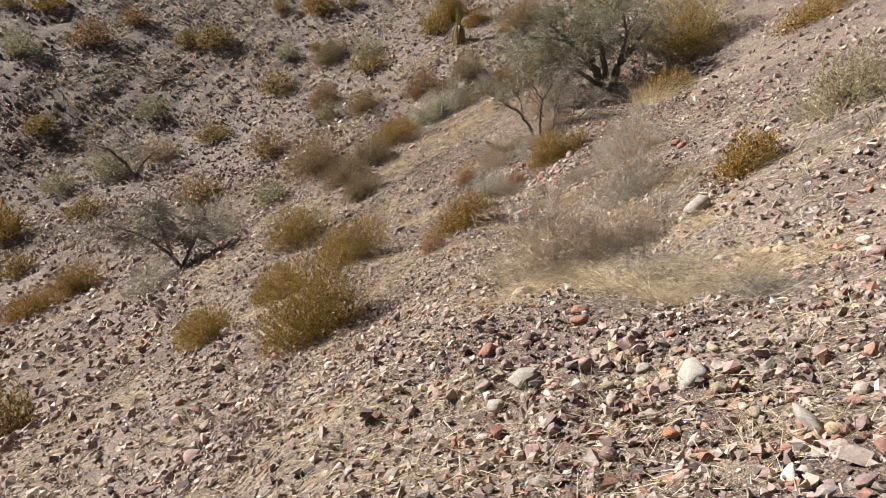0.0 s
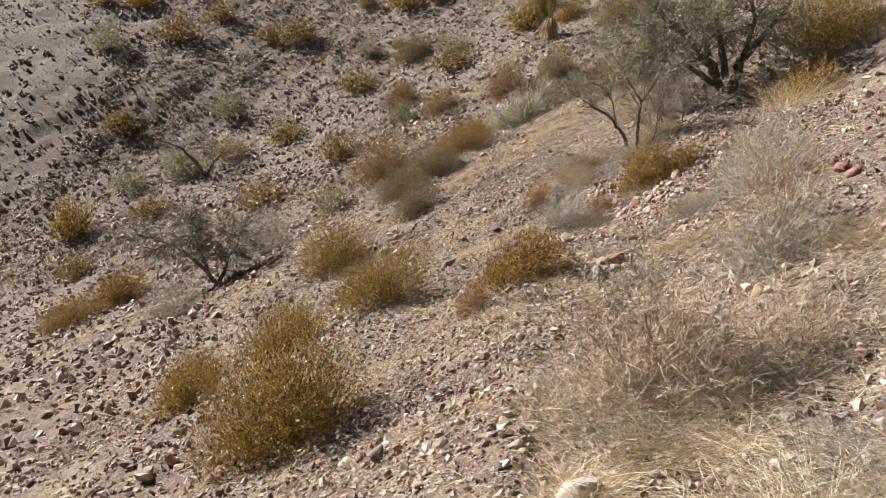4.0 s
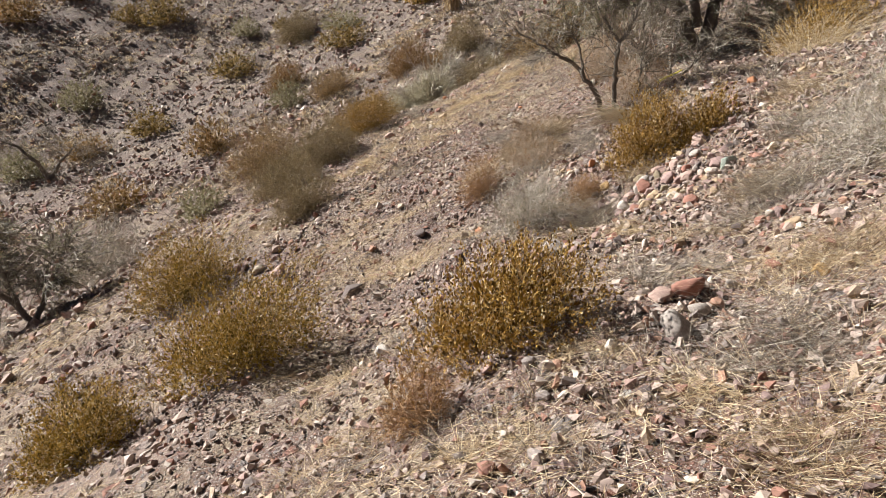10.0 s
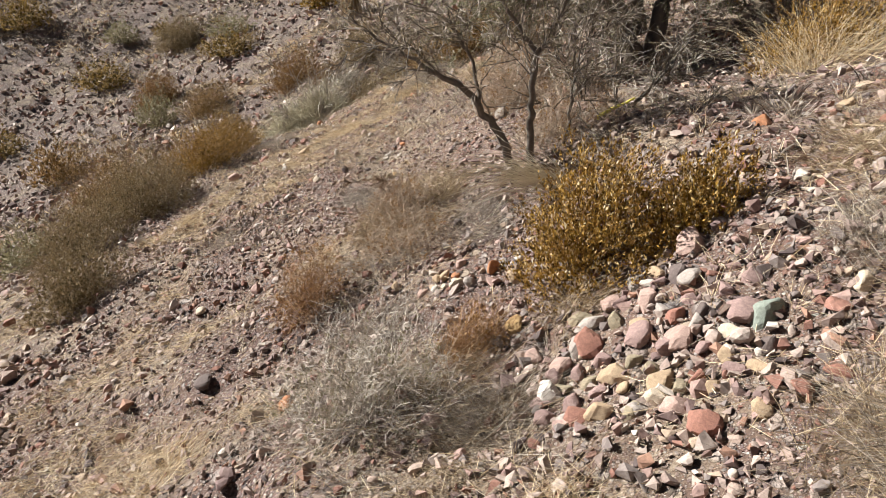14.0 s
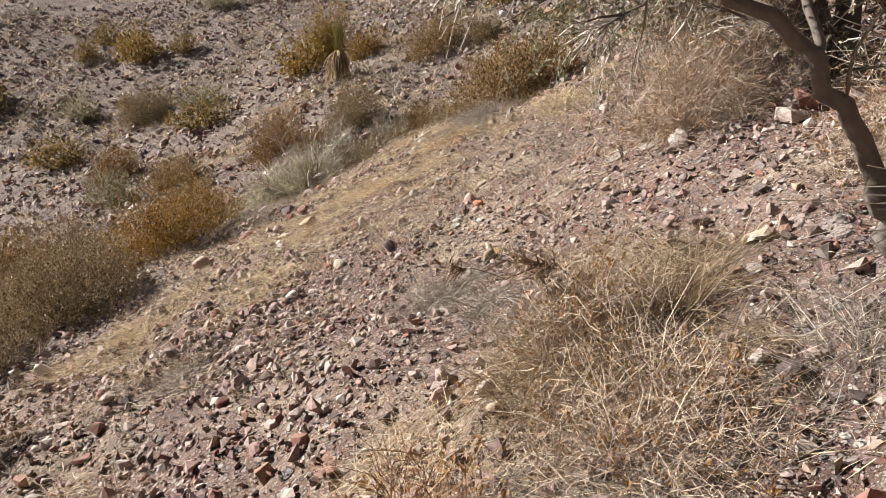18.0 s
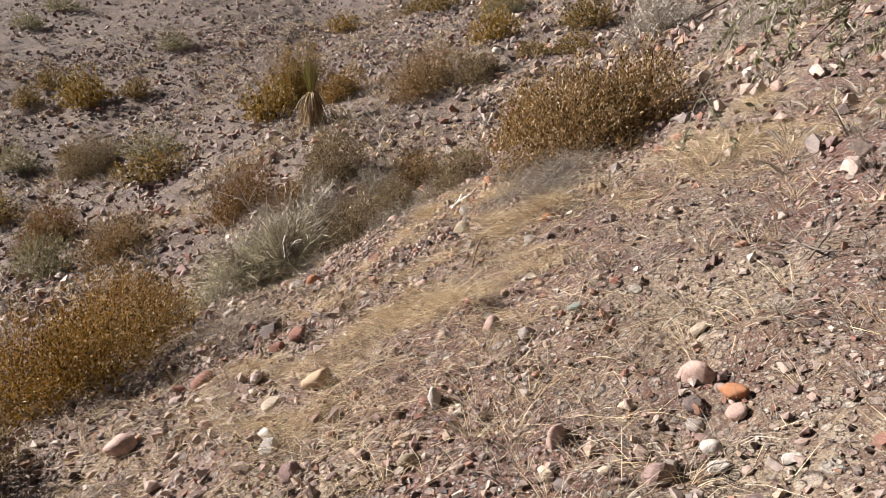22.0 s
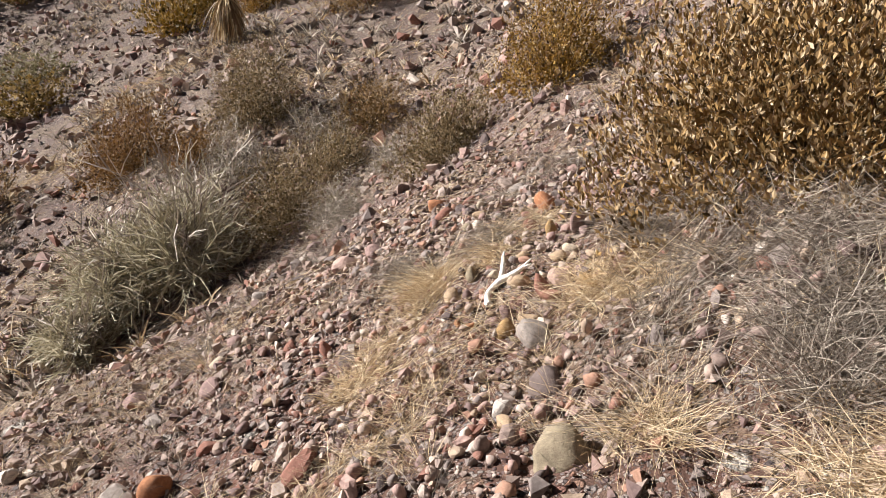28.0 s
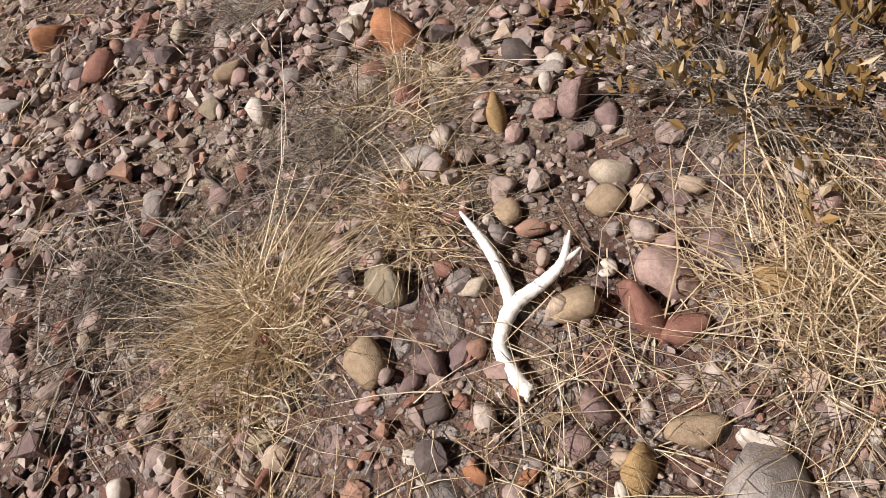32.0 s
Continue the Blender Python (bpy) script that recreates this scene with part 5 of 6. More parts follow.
for n, (x, y, size, tint) in enumerate([
    (0.22, 21.95, 0.12, "cream"), (-0.20, 22.56, 0.15, "tan"), (0.12, 22.10, 0.09, "red"), (-0.03, 22.22, 0.11, "dark"),
    (-1.29, 24.52, 0.31, "pink"), (1.32, 21.05, 0.09, "tan"), (1.20, 20.90, 0.11, "cream"), (1.20, 20.66, 0.10, "ochre"),
    (1.13, 20.60, 0.11, "olive"), (1.09, 20.76, 0.07, "cream"), (0.65, 22.14, 0.10, "cream"), (0.79, 21.98, 0.07, "cream"),
    (0.89, 21.49, 0.10, "dark"), (0.80, 21.77, 0.06, "white"), (-0.38, 23.52, 0.13, "white"), (-0.25, 23.13, 0.14, "mauve"),
    (0.61, 21.75, 0.12, "dark"), (1.08, 22.40, 0.09, "cream"), (-2.43, 24.81, 0.18, "grey"), (2.44, 20.83, 0.21, "white"),
    (-0.14, 21.74, 0.12, "white"), (-0.97, 21.97, 0.18, "pink"), (-0.14, 21.22, 0.12, "white"), (-0.27, 21.61, 0.12, "mauve"),
]):
    stone(x, y, size, tint, n=n * 3 + 120)
for n, (x, y, size, tint) in enumerate([
    (-0.46, 21.18, 0.11, "white"), (1.96, 20.83, 0.08, "white"), (0.88, 19.85, 0.07, "cream"), (-0.42, 17.70, 0.23, "dark"),
    (0.87, 14.54, 0.28, "grey"), (1.79, 13.81, 0.16, "tan"), (-1.21, 16.47, 0.36, "dark"), (2.72, 15.38, 0.22, "green"),
    (2.22, 15.65, 0.21, "mauve"), (3.66, 17.31, 0.21, "orange"), (3.11, 15.29, 0.17, "cream"), (3.24, 15.23, 0.14, "tan"),
    (1.78, 15.66, 0.19, "white"), (2.43, 13.60, 0.18, "red"), (2.30, 13.57, 0.13, "red"), (2.04, 13.91, 0.08, "cream"),
    (2.19, 13.72, 0.09, "cream"), (0.01, 15.36, 0.18, "cream"), (1.44, 14.16, 0.08, "white"), (1.77, 16.48, 0.19, "ochre"),
    (2.73, 16.23, 0.25, "pink"), (2.49, 16.11, 0.17, "tan"), (1.80, 16.09, 0.17, "pink"), (2.04, 15.89, 0.24, "red"),
]):
    stone(x, y, size, tint, n=n * 3 + 144)
for n, (x, y, size, tint) in enumerate([
    (2.35, 15.46, 0.22, "pink"), (2.07, 15.50, 0.22, "tan"), (2.55, 15.37, 0.17, "cream"), (2.20, 14.89, 0.19, "red"),
    (1.81, 15.31, 0.18, "red"), (2.44, 15.12, 0.13, "mauve"), (2.40, 16.20, 0.19, "grey"), (2.55, 15.95, 0.18, "dark"),
    (2.24, 16.10, 0.19, "pink"), (2.07, 16.12, 0.19, "olive"), (2.45, 15.50, 0.15, "grey"), (3.45, 15.31, 0.16, "grey"),
    (3.73, 15.45, 0.14, "cream"), (4.24, 17.24, 0.16, "tan"), (1.40, 14.58, 0.18, "red"), (1.58, 14.75, 0.12, "grey"),
    (1.35, 14.93, 0.13, "mauve"), (1.49, 14.75, 0.12, "red"), (-2.58, 18.60, 0.31, "pink"), (-3.03, 19.10, 0.33, "cream"),
    (0.58, 14.89, 0.13, "tan"), (0.97, 15.00, 0.13, "grey"), (0.66, 15.01, 0.12, "tan"), (-2.04, 19.06, 0.18, "grey"),
]):
    stone(x, y, size, tint, n=n * 3 + 168)
for n, (x, y, size, tint) in enumerate([
    (0.33, 16.70, 0.13, "orange"), (-0.63, 16.36, 0.13, "tan"), (0.75, 14.86, 0.13, "dark"), (1.89, 15.82, 0.18, "pink"),
    (2.12, 15.16, 0.14, "cream"), (2.22, 15.15, 0.13, "olive"), (2.03, 15.16, 0.13, "grey"), (2.38, 14.79, 0.11, "tan"),
    (2.52, 14.74, 0.12, "red"), (2.72, 14.84, 0.14, "red"), (1.44, 12.60, 0.26, "red"), (1.26, 12.61, 0.21, "pink"),
    (1.44, 12.33, 0.17, "grey"), (1.97, 12.59, 0.15, "red"), (1.72, 12.58, 0.12, "grey"), (2.14, 12.35, 0.15, "ochre"),
    (1.22, 12.09, 0.22, "grey"), (0.69, 12.14, 0.10, "cream"), (0.88, 12.35, 0.13, "mauve"), (0.75, 12.36, 0.11, "dark"),
    (-0.68, 14.30, 0.20, "white"), (2.33, 13.16, 0.17, "tan"), (1.64, 12.75, 0.09, "white"), (2.35, 12.33, 0.14, "cream"),
]):
    stone(x, y, size, tint, n=n * 3 + 192)
for n, (x, y, size, tint) in enumerate([
    (0.45, 10.14, 0.09, "pink"), (0.76, 10.29, 0.06, "white"), (-1.18, 13.66, 0.17, "pink"), (4.04, 12.93, 0.24, "red"),
    (4.04, 12.51, 0.25, "red"), (2.32, 10.01, 0.18, "cream"), (2.33, 9.73, 0.17, "tan"), (2.70, 9.65, 0.11, "cream"),
    (2.06, 9.45, 0.15, "dark"), (0.74, 6.90, 0.30, "grey"), (-0.65, 8.44, 0.22, "dark"), (1.10, 5.62, 0.22, "red"),
    (2.91, 8.06, 0.39, "grey"), (1.26, 5.39, 0.10, "pink"), (0.74, 5.38, 0.11, "cream"), (0.62, 5.09, 0.15, "dark"),
    (0.29, 5.05, 0.17, "red"), (0.94, 6.00, 0.10, "white"), (1.13, 5.57, 0.10, "white"), (0.46, 4.03, 0.25, "grey"),
    (0.29, 3.81, 0.16, "grey"), (-0.64, 3.66, 0.16, "white"), (1.28, 2.32, 0.12, "white"), (1.34, 2.33, 0.08, "grey"),
]):
    stone(x, y, size, tint, n=n * 3 + 216)
for n, (x, y, size, tint) in enumerate([
    (1.31, 3.45, 0.19, "grey"), (1.37, 3.27, 0.11, "olive"), (0.83, 4.05, 0.18, "pink"), (0.57, 4.51, 0.16, "mauve"),
    (1.79, 3.27, 0.11, "pink"), (1.60, 3.29, 0.14, "grey"), (1.53, 2.72, 0.18, "grey"), (1.49, 2.57, 0.12, "tan"),
    (1.57, 2.55, 0.11, "tan"), (0.41, 2.76, 0.13, "grey"), (1.07, 5.37, 0.18, "red"), (1.29, 4.45, 0.11, "dark"),
    (1.40, 2.91, 0.10, "olive"), (2.94, 4.75, 0.25, "pink"), (-0.08, 3.91, 0.11, "grey"), (-0.22, 3.66, 0.08, "grey"),
    (-2.22, 5.44, 0.18, "mauve"), (-3.40, 7.93, 0.30, "pink"), (-3.97, 8.56, 0.23, "dark"), (1.05, 2.95, 0.10, "orange"),
    (1.40, 2.61, 0.07, "red"), (0.54, 26.86, 0.20, "red"), (0.85, 26.12, 0.11, "red"), (-0.22, 27.41, 0.24, "grey"),
]):
    stone(x, y, size, tint, n=n * 3 + 240)
for n, (x, y, size, tint) in enumerate([
    (-0.04, 27.35, 0.16, "orange"), (0.40, 26.57, 0.16, "pink"), (0.11, 27.07, 0.16, "pink"), (0.86, 25.56, 0.09, "grey"),
    (0.95, 25.55, 0.08, "mauve"), (1.13, 25.24, 0.09, "grey"), (0.56, 25.69, 0.10, "grey"), (0.75, 25.43, 0.08, "grey"),
    (1.47, 24.80, 0.10, "grey"), (1.70, 25.08, 0.17, "orange"), (1.97, 25.29, 0.11, "grey"), (1.44, 25.24, 0.09, "tan"),
    (-0.87, 27.26, 0.18, "grey"), (1.32, 24.83, 0.07, "mauve"), (1.05, 25.01, 0.08, "pink"), (1.07, 25.48, 0.05, "red"),
    (2.13, 25.20, 0.10, "tan"), (1.02, 23.97, 0.07, "tan"), (1.15, 24.60, 0.05, "white"),
]):
    stone(x, y, size, tint, n=n * 3 + 264)

for n, (x, y, size, tint) in enumerate([
    (1.38, 17.56, 0.16, "tan"), (1.45, 17.51, 0.17, "tan"), (1.51, 17.46, 0.13, "orange"), (1.37, 17.45, 0.12, "white"),
    (1.43, 17.37, 0.13, "cream"), (1.77, 17.24, 0.22, "orange"), (1.57, 17.56, 0.14, "pink"), (1.89, 17.05, 0.17, "tan"),
    (1.50, 17.30, 0.15, "cream"), (-0.30, 18.86, 0.18, "mauve"), (-1.57, 20.42, 0.26, "grey"), (-0.78, 19.28, 0.20, "cream"),
    (1.67, 17.83, 0.10, "tan"), (1.87, 17.50, 0.12, "grey"), (1.08, 17.71, 0.14, "tan"), (1.60, 17.24, 0.13, "grey"),
    (1.28, 17.52, 0.13, "pink"), (1.37, 22.14, 0.16, "orange"), (1.25, 22.22, 0.14, "dark"), (1.17, 21.95, 0.14, "white"),
    (1.30, 21.74, 0.10, "white"), (0.43, 23.13, 0.15, "white"), (-0.35, 23.43, 0.18, "white"), (0.24, 22.71, 0.13, "olive"),
    (1.01, 21.94, 0.10, "grey"), (0.06, 22.90, 0.11, "mauve"), (0.23, 22.87, 0.10, "tan"), (1.23, 23.92, 0.10, "tan"),
    (0.81, 24.89, 0.12, "mauve"), (1.51, 24.95, 0.11, "white"), (1.47, 23.38, 0.10, "red"),
]):
    stone(x, y, size * 0.8, tint, n=n * 3 + 283)

PILE_TINTS = ["mauve", "mauve", "mauve", "grey", "grey", "tan", "pink", "red", "mauve", "dark", "tan", "olive"]


def stone_heap(x, y, r, n, low, high, seed):
    """Stones packed side by side round a middle."""
    random.seed(seed)
    laid = []
    top = tagged(new("stone_pile"), "loose pile of pinkish-grey angular stones on the slope", "stone pile", "stone piles")
    top.matrix_basis = Matrix.Translation(at_ground(x, y, 0))
    for k in range(n * 8):
        a, d, s = random.uniform(0, 6.283), r * math.sqrt(random.random()), low + (high - low) * random.random() ** 1.6
        px_, py_ = x + d * math.cos(a), y + d * math.sin(a)
        if len(laid) < n and all(math.hypot(px_ - u, py_ - v) > 0.43 * (s + w) for u, v, w in laid):
            laid.append((px_, py_, s))
            ob = stone(px_, py_, s, random.choice(PILE_TINTS), random.uniform(0.05, 0.5), n=1 + k % 7, heap=True)
            ob.parent = top
            ob.matrix_basis = Matrix.Translation(-top.matrix_basis.translation) @ ob.matrix_basis


stone_heap(2.25, 15.52, 0.54, 96, 0.112, 0.225, 1)
stone_heap(3.85, 16.25, 0.44, 34, 0.072, 0.160, 2)
stone_heap(1.05, 14.62, 0.26, 14, 0.085, 0.156, 3)
stone_heap(2.40, 28.91, 0.23, 26, 0.054, 0.132, 4)
stone_heap(1.17, 3.96, 0.44, 26, 0.070, 0.140, 5)
stone_heap(2.68, 6.00, 0.31, 12, 0.099, 0.229, 6)
stone_heap(3.38, 26.26, 0.29, 8, 0.077, 0.163, 7)

# ---- loose stones ----
rng = np.random.default_rng(31)


PILES = [(2.27, 15.48, 0.75, 1.20), (1.15, 14.70, 0.50, 0.70), (1.25, 12.04, 0.80, 0.60), (1.85, 28.56, 1.20, 0.90), (1.11, 28.07, 1.00, 0.80), (1.47, 27.23, 1.00, 0.80), (1.19, 3.35, 1.00, 0.70), (4.05, 16.59, 1.20, 0.80), (0.31, 22.44, 1.00, 0.40), (-0.28, 21.77, 0.90, 0.40), (-3.67, 9.04, 1.50, 0.30)]


def stoniness(x, y):
    s = 0.60 + 0.30 * soft_noise(x, y, 1.6) + 0.22 * soft_noise(x, y, 0.6)
    for px_, py_, r, much in PILES:
        s = s + much * np.exp(-((x - px_) ** 2 + (y - py_) ** 2) / r**2)
    return np.clip(s, 0.05, 1.6)


def spread(n, x0, x1, y0, y1):
    x, y = rng.uniform(x0, x1, n), rng.uniform(y0, y1, n)
    keep = rng.random(n) < stoniness(x, y) / 1.2
    return x[keep], y[keep]


def path_x(y):
    return np.interp(y, [0, 5, 9, 12, 14, 18, 27], [0.05, 0.8, -0.1, 0.5, 0.8, -0.1, 0.4])


SMALL = [chip_shape(rng, 6 + k % 3) for k in range(24)]
GRIT = [chip_shape(rng, 5 + k % 2, 0.8) for k in range(16)]
MIDDLE = [chip_shape(rng, n) for n in (9, 10, 11, 12, 13, 14) * 3]
ROUND = [rock_shape(rng, 2, n, 10) for n in (12, 14, 16, 18) * 3]
WORN = [rock_shape(rng, 2, n, 30) for n in (7, 8, 9, 10, 8, 12) * 2]

# single stones beside the path, parts of the ground
x, y = spread(900, -1.2, 2.6, 1.5, 30.5)
clear = np.hypot(x - 1.6, y - 27.4) > 1.0
x, y = x[clear][:300], y[clear][:300]
z, normal, rot = ground_z(x, y), ground_normal(x, y), turns(rng, ground_normal(x, y), 0.25)
for i in range(len(x)):
    s = rng.uniform(0.045, 0.10)
    ob = part("stone", PEBBLES[i % 6], ground)
    m = Matrix(rot[i].tolist()).to_4x4()
    ob.matrix_basis = Matrix.Translation((x[i], y[i], z[i] + 0.10 * s)) @ m @ Matrix.Diagonal((s, s * rng.uniform(0.7, 1), s * rng.uniform(0.7, 1.1), 1))

for name, n, box, low, high, power, shapes in (
    ("gravel", 56000, (-2.6, 3.0, 2.0, 30.5), 0.016, 0.072, 1.8, SMALL),
    ("grit", 105000, (-2.2, 2.9, 2.0, 30.5), 0.012, 0.032, 1.6, GRIT),
    ("antler_gravel", 1300, (0.3, 2.6, 26.0, 29.3), 0.018, 0.065, 2.6, WORN),
    ("antler_pebbles", 2400, (0.3, 2.6, 26.0, 29.3), 0.014, 0.070, 2.6, ROUND),
    ("cobbles", 3000, (-2.6, 3.6, 0.5, 31.0), 0.05, 0.12, 2.6, WORN),
    ("field_stones", 4200, (-2.4, 3.2, 2.0, 31.5), 0.045, 0.12, 2.4, MIDDLE),
    ("slope_stones", 60000, (-8.0, 6.0, 2.0, 38.0), 0.035, 0.10, 1.8, SMALL),
    ("rubble", 14000, (-3.0, 3.4, 2.0, 31.0), 0.04, 0.10, 1.8, SMALL),
    ("slope_rocks", 12000, (-9.0, 6.5, 3.0, 40.0), 0.08, 0.19, 2.2, MIDDLE),
    ("ridge_stones", 9000, (5.5, 17.0, 4.0, 36.0), 0.05, 0.16, 2.0, SMALL),
    ("lower_rocks", 30000, (-30.0, -7.0, 3.0, 40.0), 0.07, 0.30, 2.4, SMALL),
    ("far_rocks", 52000, (-31.0, 12.0, 34.0, 72.0), 0.06, 0.34, 2.8, SMALL),
    ("farther_rocks", 9000, (-46.0, 18.0, 68.0, 100.0), 0.14, 0.42, 2.4, SMALL),
    ("outer_rocks", 16000, (-62.0, -29.0, 30.0, 78.0), 0.10, 0.40, 2.4, SMALL),
):
    x, y = spread(n, *box)
    if name == "grit":
        x, y = rng.uniform(box[0], box[1], n // 2), rng.uniform(box[2], box[3], n // 2)
    if name.startswith("slope"):
        out = (x < -2.2) | (x > 2.9) | (y > 30.3) | (y < 2.0)
        x, y = x[out], y[out]
    if name == "gravel":
        out = np.hypot(x - 1.55, y - 27.2) > 0.55
        x, y = x[out], y[out]
    if name in ("antler_gravel", "antler_pebbles"):
        out = (np.hypot(x - 1.61, y - 27.04) > 0.10) & (np.hypot(x - 1.50, y - 27.26) > 0.06) & (np.hypot(x - 1.73, y - 26.9) > 0.06) & (np.hypot(x - 1.51, y - 26.9) > 0.06) & (np.hypot(x - 1.42, y - 27.47) > 0.06)
        x, y = x[out], y[out]
    if name in ("cobbles", "rubble", "field_stones"):
        out = np.hypot(x - 1.5, y - 27.6) > (1.1 if name == "cobbles" else 1.9)
        x, y = x[out], y[out]
    size = low + (high - low) * rng.random(len(x)) ** power
    if low < 0.06:
        size = size * (1 - 0.42 * np.exp(-(((x - 1.6) / 1.8) ** 4) - ((y - 22.6) / 2.3) ** 4))
    if name == "slope_rocks":
        size = size * np.where((x > 0) & (y < 20), 0.65, 1.0)
    data = mesh_from(name, *scattered(rng, x, y, size, shapes, 0.12, 0.5), M_CHIP if name in ("gravel", "grit", "slope_stones", "field_stones", "rubble") else M_STONE, shapes is ROUND)
    tagged(part(name, data, ground), "loose mixed grey, mauve and rust stones", kind="stuff")


# ---- dry grass and litter ----
def litter(name, n, box, long, thick, material, label, size=1.3, low=0.35, beside=False):
    x, y = rng.uniform(box[0], box[1], n), rng.uniform(box[2], box[3], n)
    keep = rng.random(n) < np.clip(low + 0.9 * soft_noise(x + 31, y - 17, size) + 0.5 * soft_noise(x, y + 50, size * 0.35), 0.02, 1)
    if beside:
        keep &= (np.abs(x - path_x(y)) > 2.4) | (y > 31)
    keep &= rng.random(n) > 0.75 * np.exp(-(((x - 1.8) / 1.7) ** 4) - ((y - 22.6) / 2.3) ** 4)
    x, y = x[keep], y[keep]
    n, k = len(x), 2
    turn = rng.uniform(0, 6.283, n)
    flatway = np.stack([np.cos(turn), np.sin(turn), rng.uniform(-0.05, 0.3, n) ** 1.0], 1)
    u = np.linspace(0, 1, k)[None, :, None]
    l = (long * rng.uniform(0.4, 1.4, n))[:, None, None]
    bend = np.stack([-np.sin(turn), np.cos(turn), 0 * turn], 1)[:, None] * rng.normal(0, 0.25, (n, 1, 1))
    paths = np.stack([x, y, 0 * x], 1)[:, None] + flatway[:, None] * l * u + bend * l * u**2
    h = paths[..., 2].copy()
    paths[..., 2] = ground_z(paths[..., 0].ravel(), paths[..., 1].ravel()).reshape(n, k) + 0.012 + h * 0.8 + rng.uniform(0, 0.02, (n, 1))
    if beside:
        thick = thick * np.clip((np.abs(x - path_x(y)) + np.maximum(y - 31, 0)) / 7, 0.36, 1)[:, None]
    data = mesh_from(name, *ribbons(rng, paths, np.linspace(1, 0.4, k)[None] * rng.uniform(0.6, 1.4, (n, 1)) * thick), material)
    return tagged(new(name, data), label, "dry grass", kind="stuff")


litter("straw_litter", 100000, (-1.8, 3.0, 1.0, 30.5), 0.11, 0.0014, M_STRAW, "fallen pale straw strewn over the stony ground")
litter("slope_straw", 120000, (-8, 6, 3.0, 42.0), 0.18, 0.0042, M_STRAW, "bleached straw lying over the slope", low=0.3, beside=True)


def tufts(name, n, box, height, per, thick, material, label, low=0.3, beside=False):
    x, y = rng.uniform(box[0], box[1], n), rng.uniform(box[2], box[3], n)
    keep = rng.random(n) < np.clip(low + 0.8 * soft_noise(x - 11, y + 29, 2.1), 0.03, 1)
    if beside:
        keep &= (np.abs(x - path_x(y)) > 2.4) | (y > 31)
    x, y = np.repeat(x[keep], per), np.repeat(y[keep], per)
    n, k = len(x), 3
    tall = np.repeat(height * rng.uniform(0.5, 1.4, n // per), per) * rng.uniform(0.6, 1.2, n)
    turn = rng.uniform(0, 6.283, n)
    flatway = np.stack([np.cos(turn), np.sin(turn), 0 * turn], 1)
    x, y = x + flatway[:, 0] * tall * rng.uniform(0, 0.35, n), y + flatway[:, 1] * tall * rng.uniform(0, 0.35, n)
    start = np.stack([x, y, ground_z(x, y) - 0.01], 1)
    way = unit(flatway * rng.uniform(0.3, 1.1, (n, 1)) + [0, 0, 1])
    u = np.linspace(0, 1, k)[None, :, None]
    paths = start[:, None] + way[:, None] * tall[:, None, None] * u + (flatway * 0.4 - [0, 0, 0.4])[:, None] * (tall * rng.uniform(0.2, 1, n))[:, None, None] * u**2
    data = mesh_from(name, *ribbons(rng, paths, np.linspace(1, 0.3, k)[None] * rng.uniform(0.6, 1.4, (n, 1)) * thick), material)
    return tagged(new(name, data), label, "dry grass", kind="stuff")


tufts("grass_tufts", 3400, (-2.0, 4.5, 1.0, 31.0), 0.15, 24, 0.0015, M_GREYGRASS, "small wiry tufts of grey dry grass")
tufts("straw_tufts", 2300, (-2.0, 4.5, 1.0, 31.0), 0.16, 24, 0.0015, M_STRAW, "small tufts of golden straw", 0.25)
tufts("slope_tufts", 7000, (-18.0, 9.0, 4.0, 46.0), 0.19, 16, 0.0055, M_GREYGRASS, "scattered dry tufts on the slope", beside=True)
tufts("far_straw", 9000, (-31.0, 12.0, 33.0, 74.0), 0.26, 9, 0.017, M_STRAW, "pale straw tufts dotting the far slope", 0.2)
tufts("far_tufts", 14000, (-32.0, 13.0, 33.0, 76.0), 0.28, 10, 0.019, M_GREYGRASS, "grey dry tufts dotting the far slope")


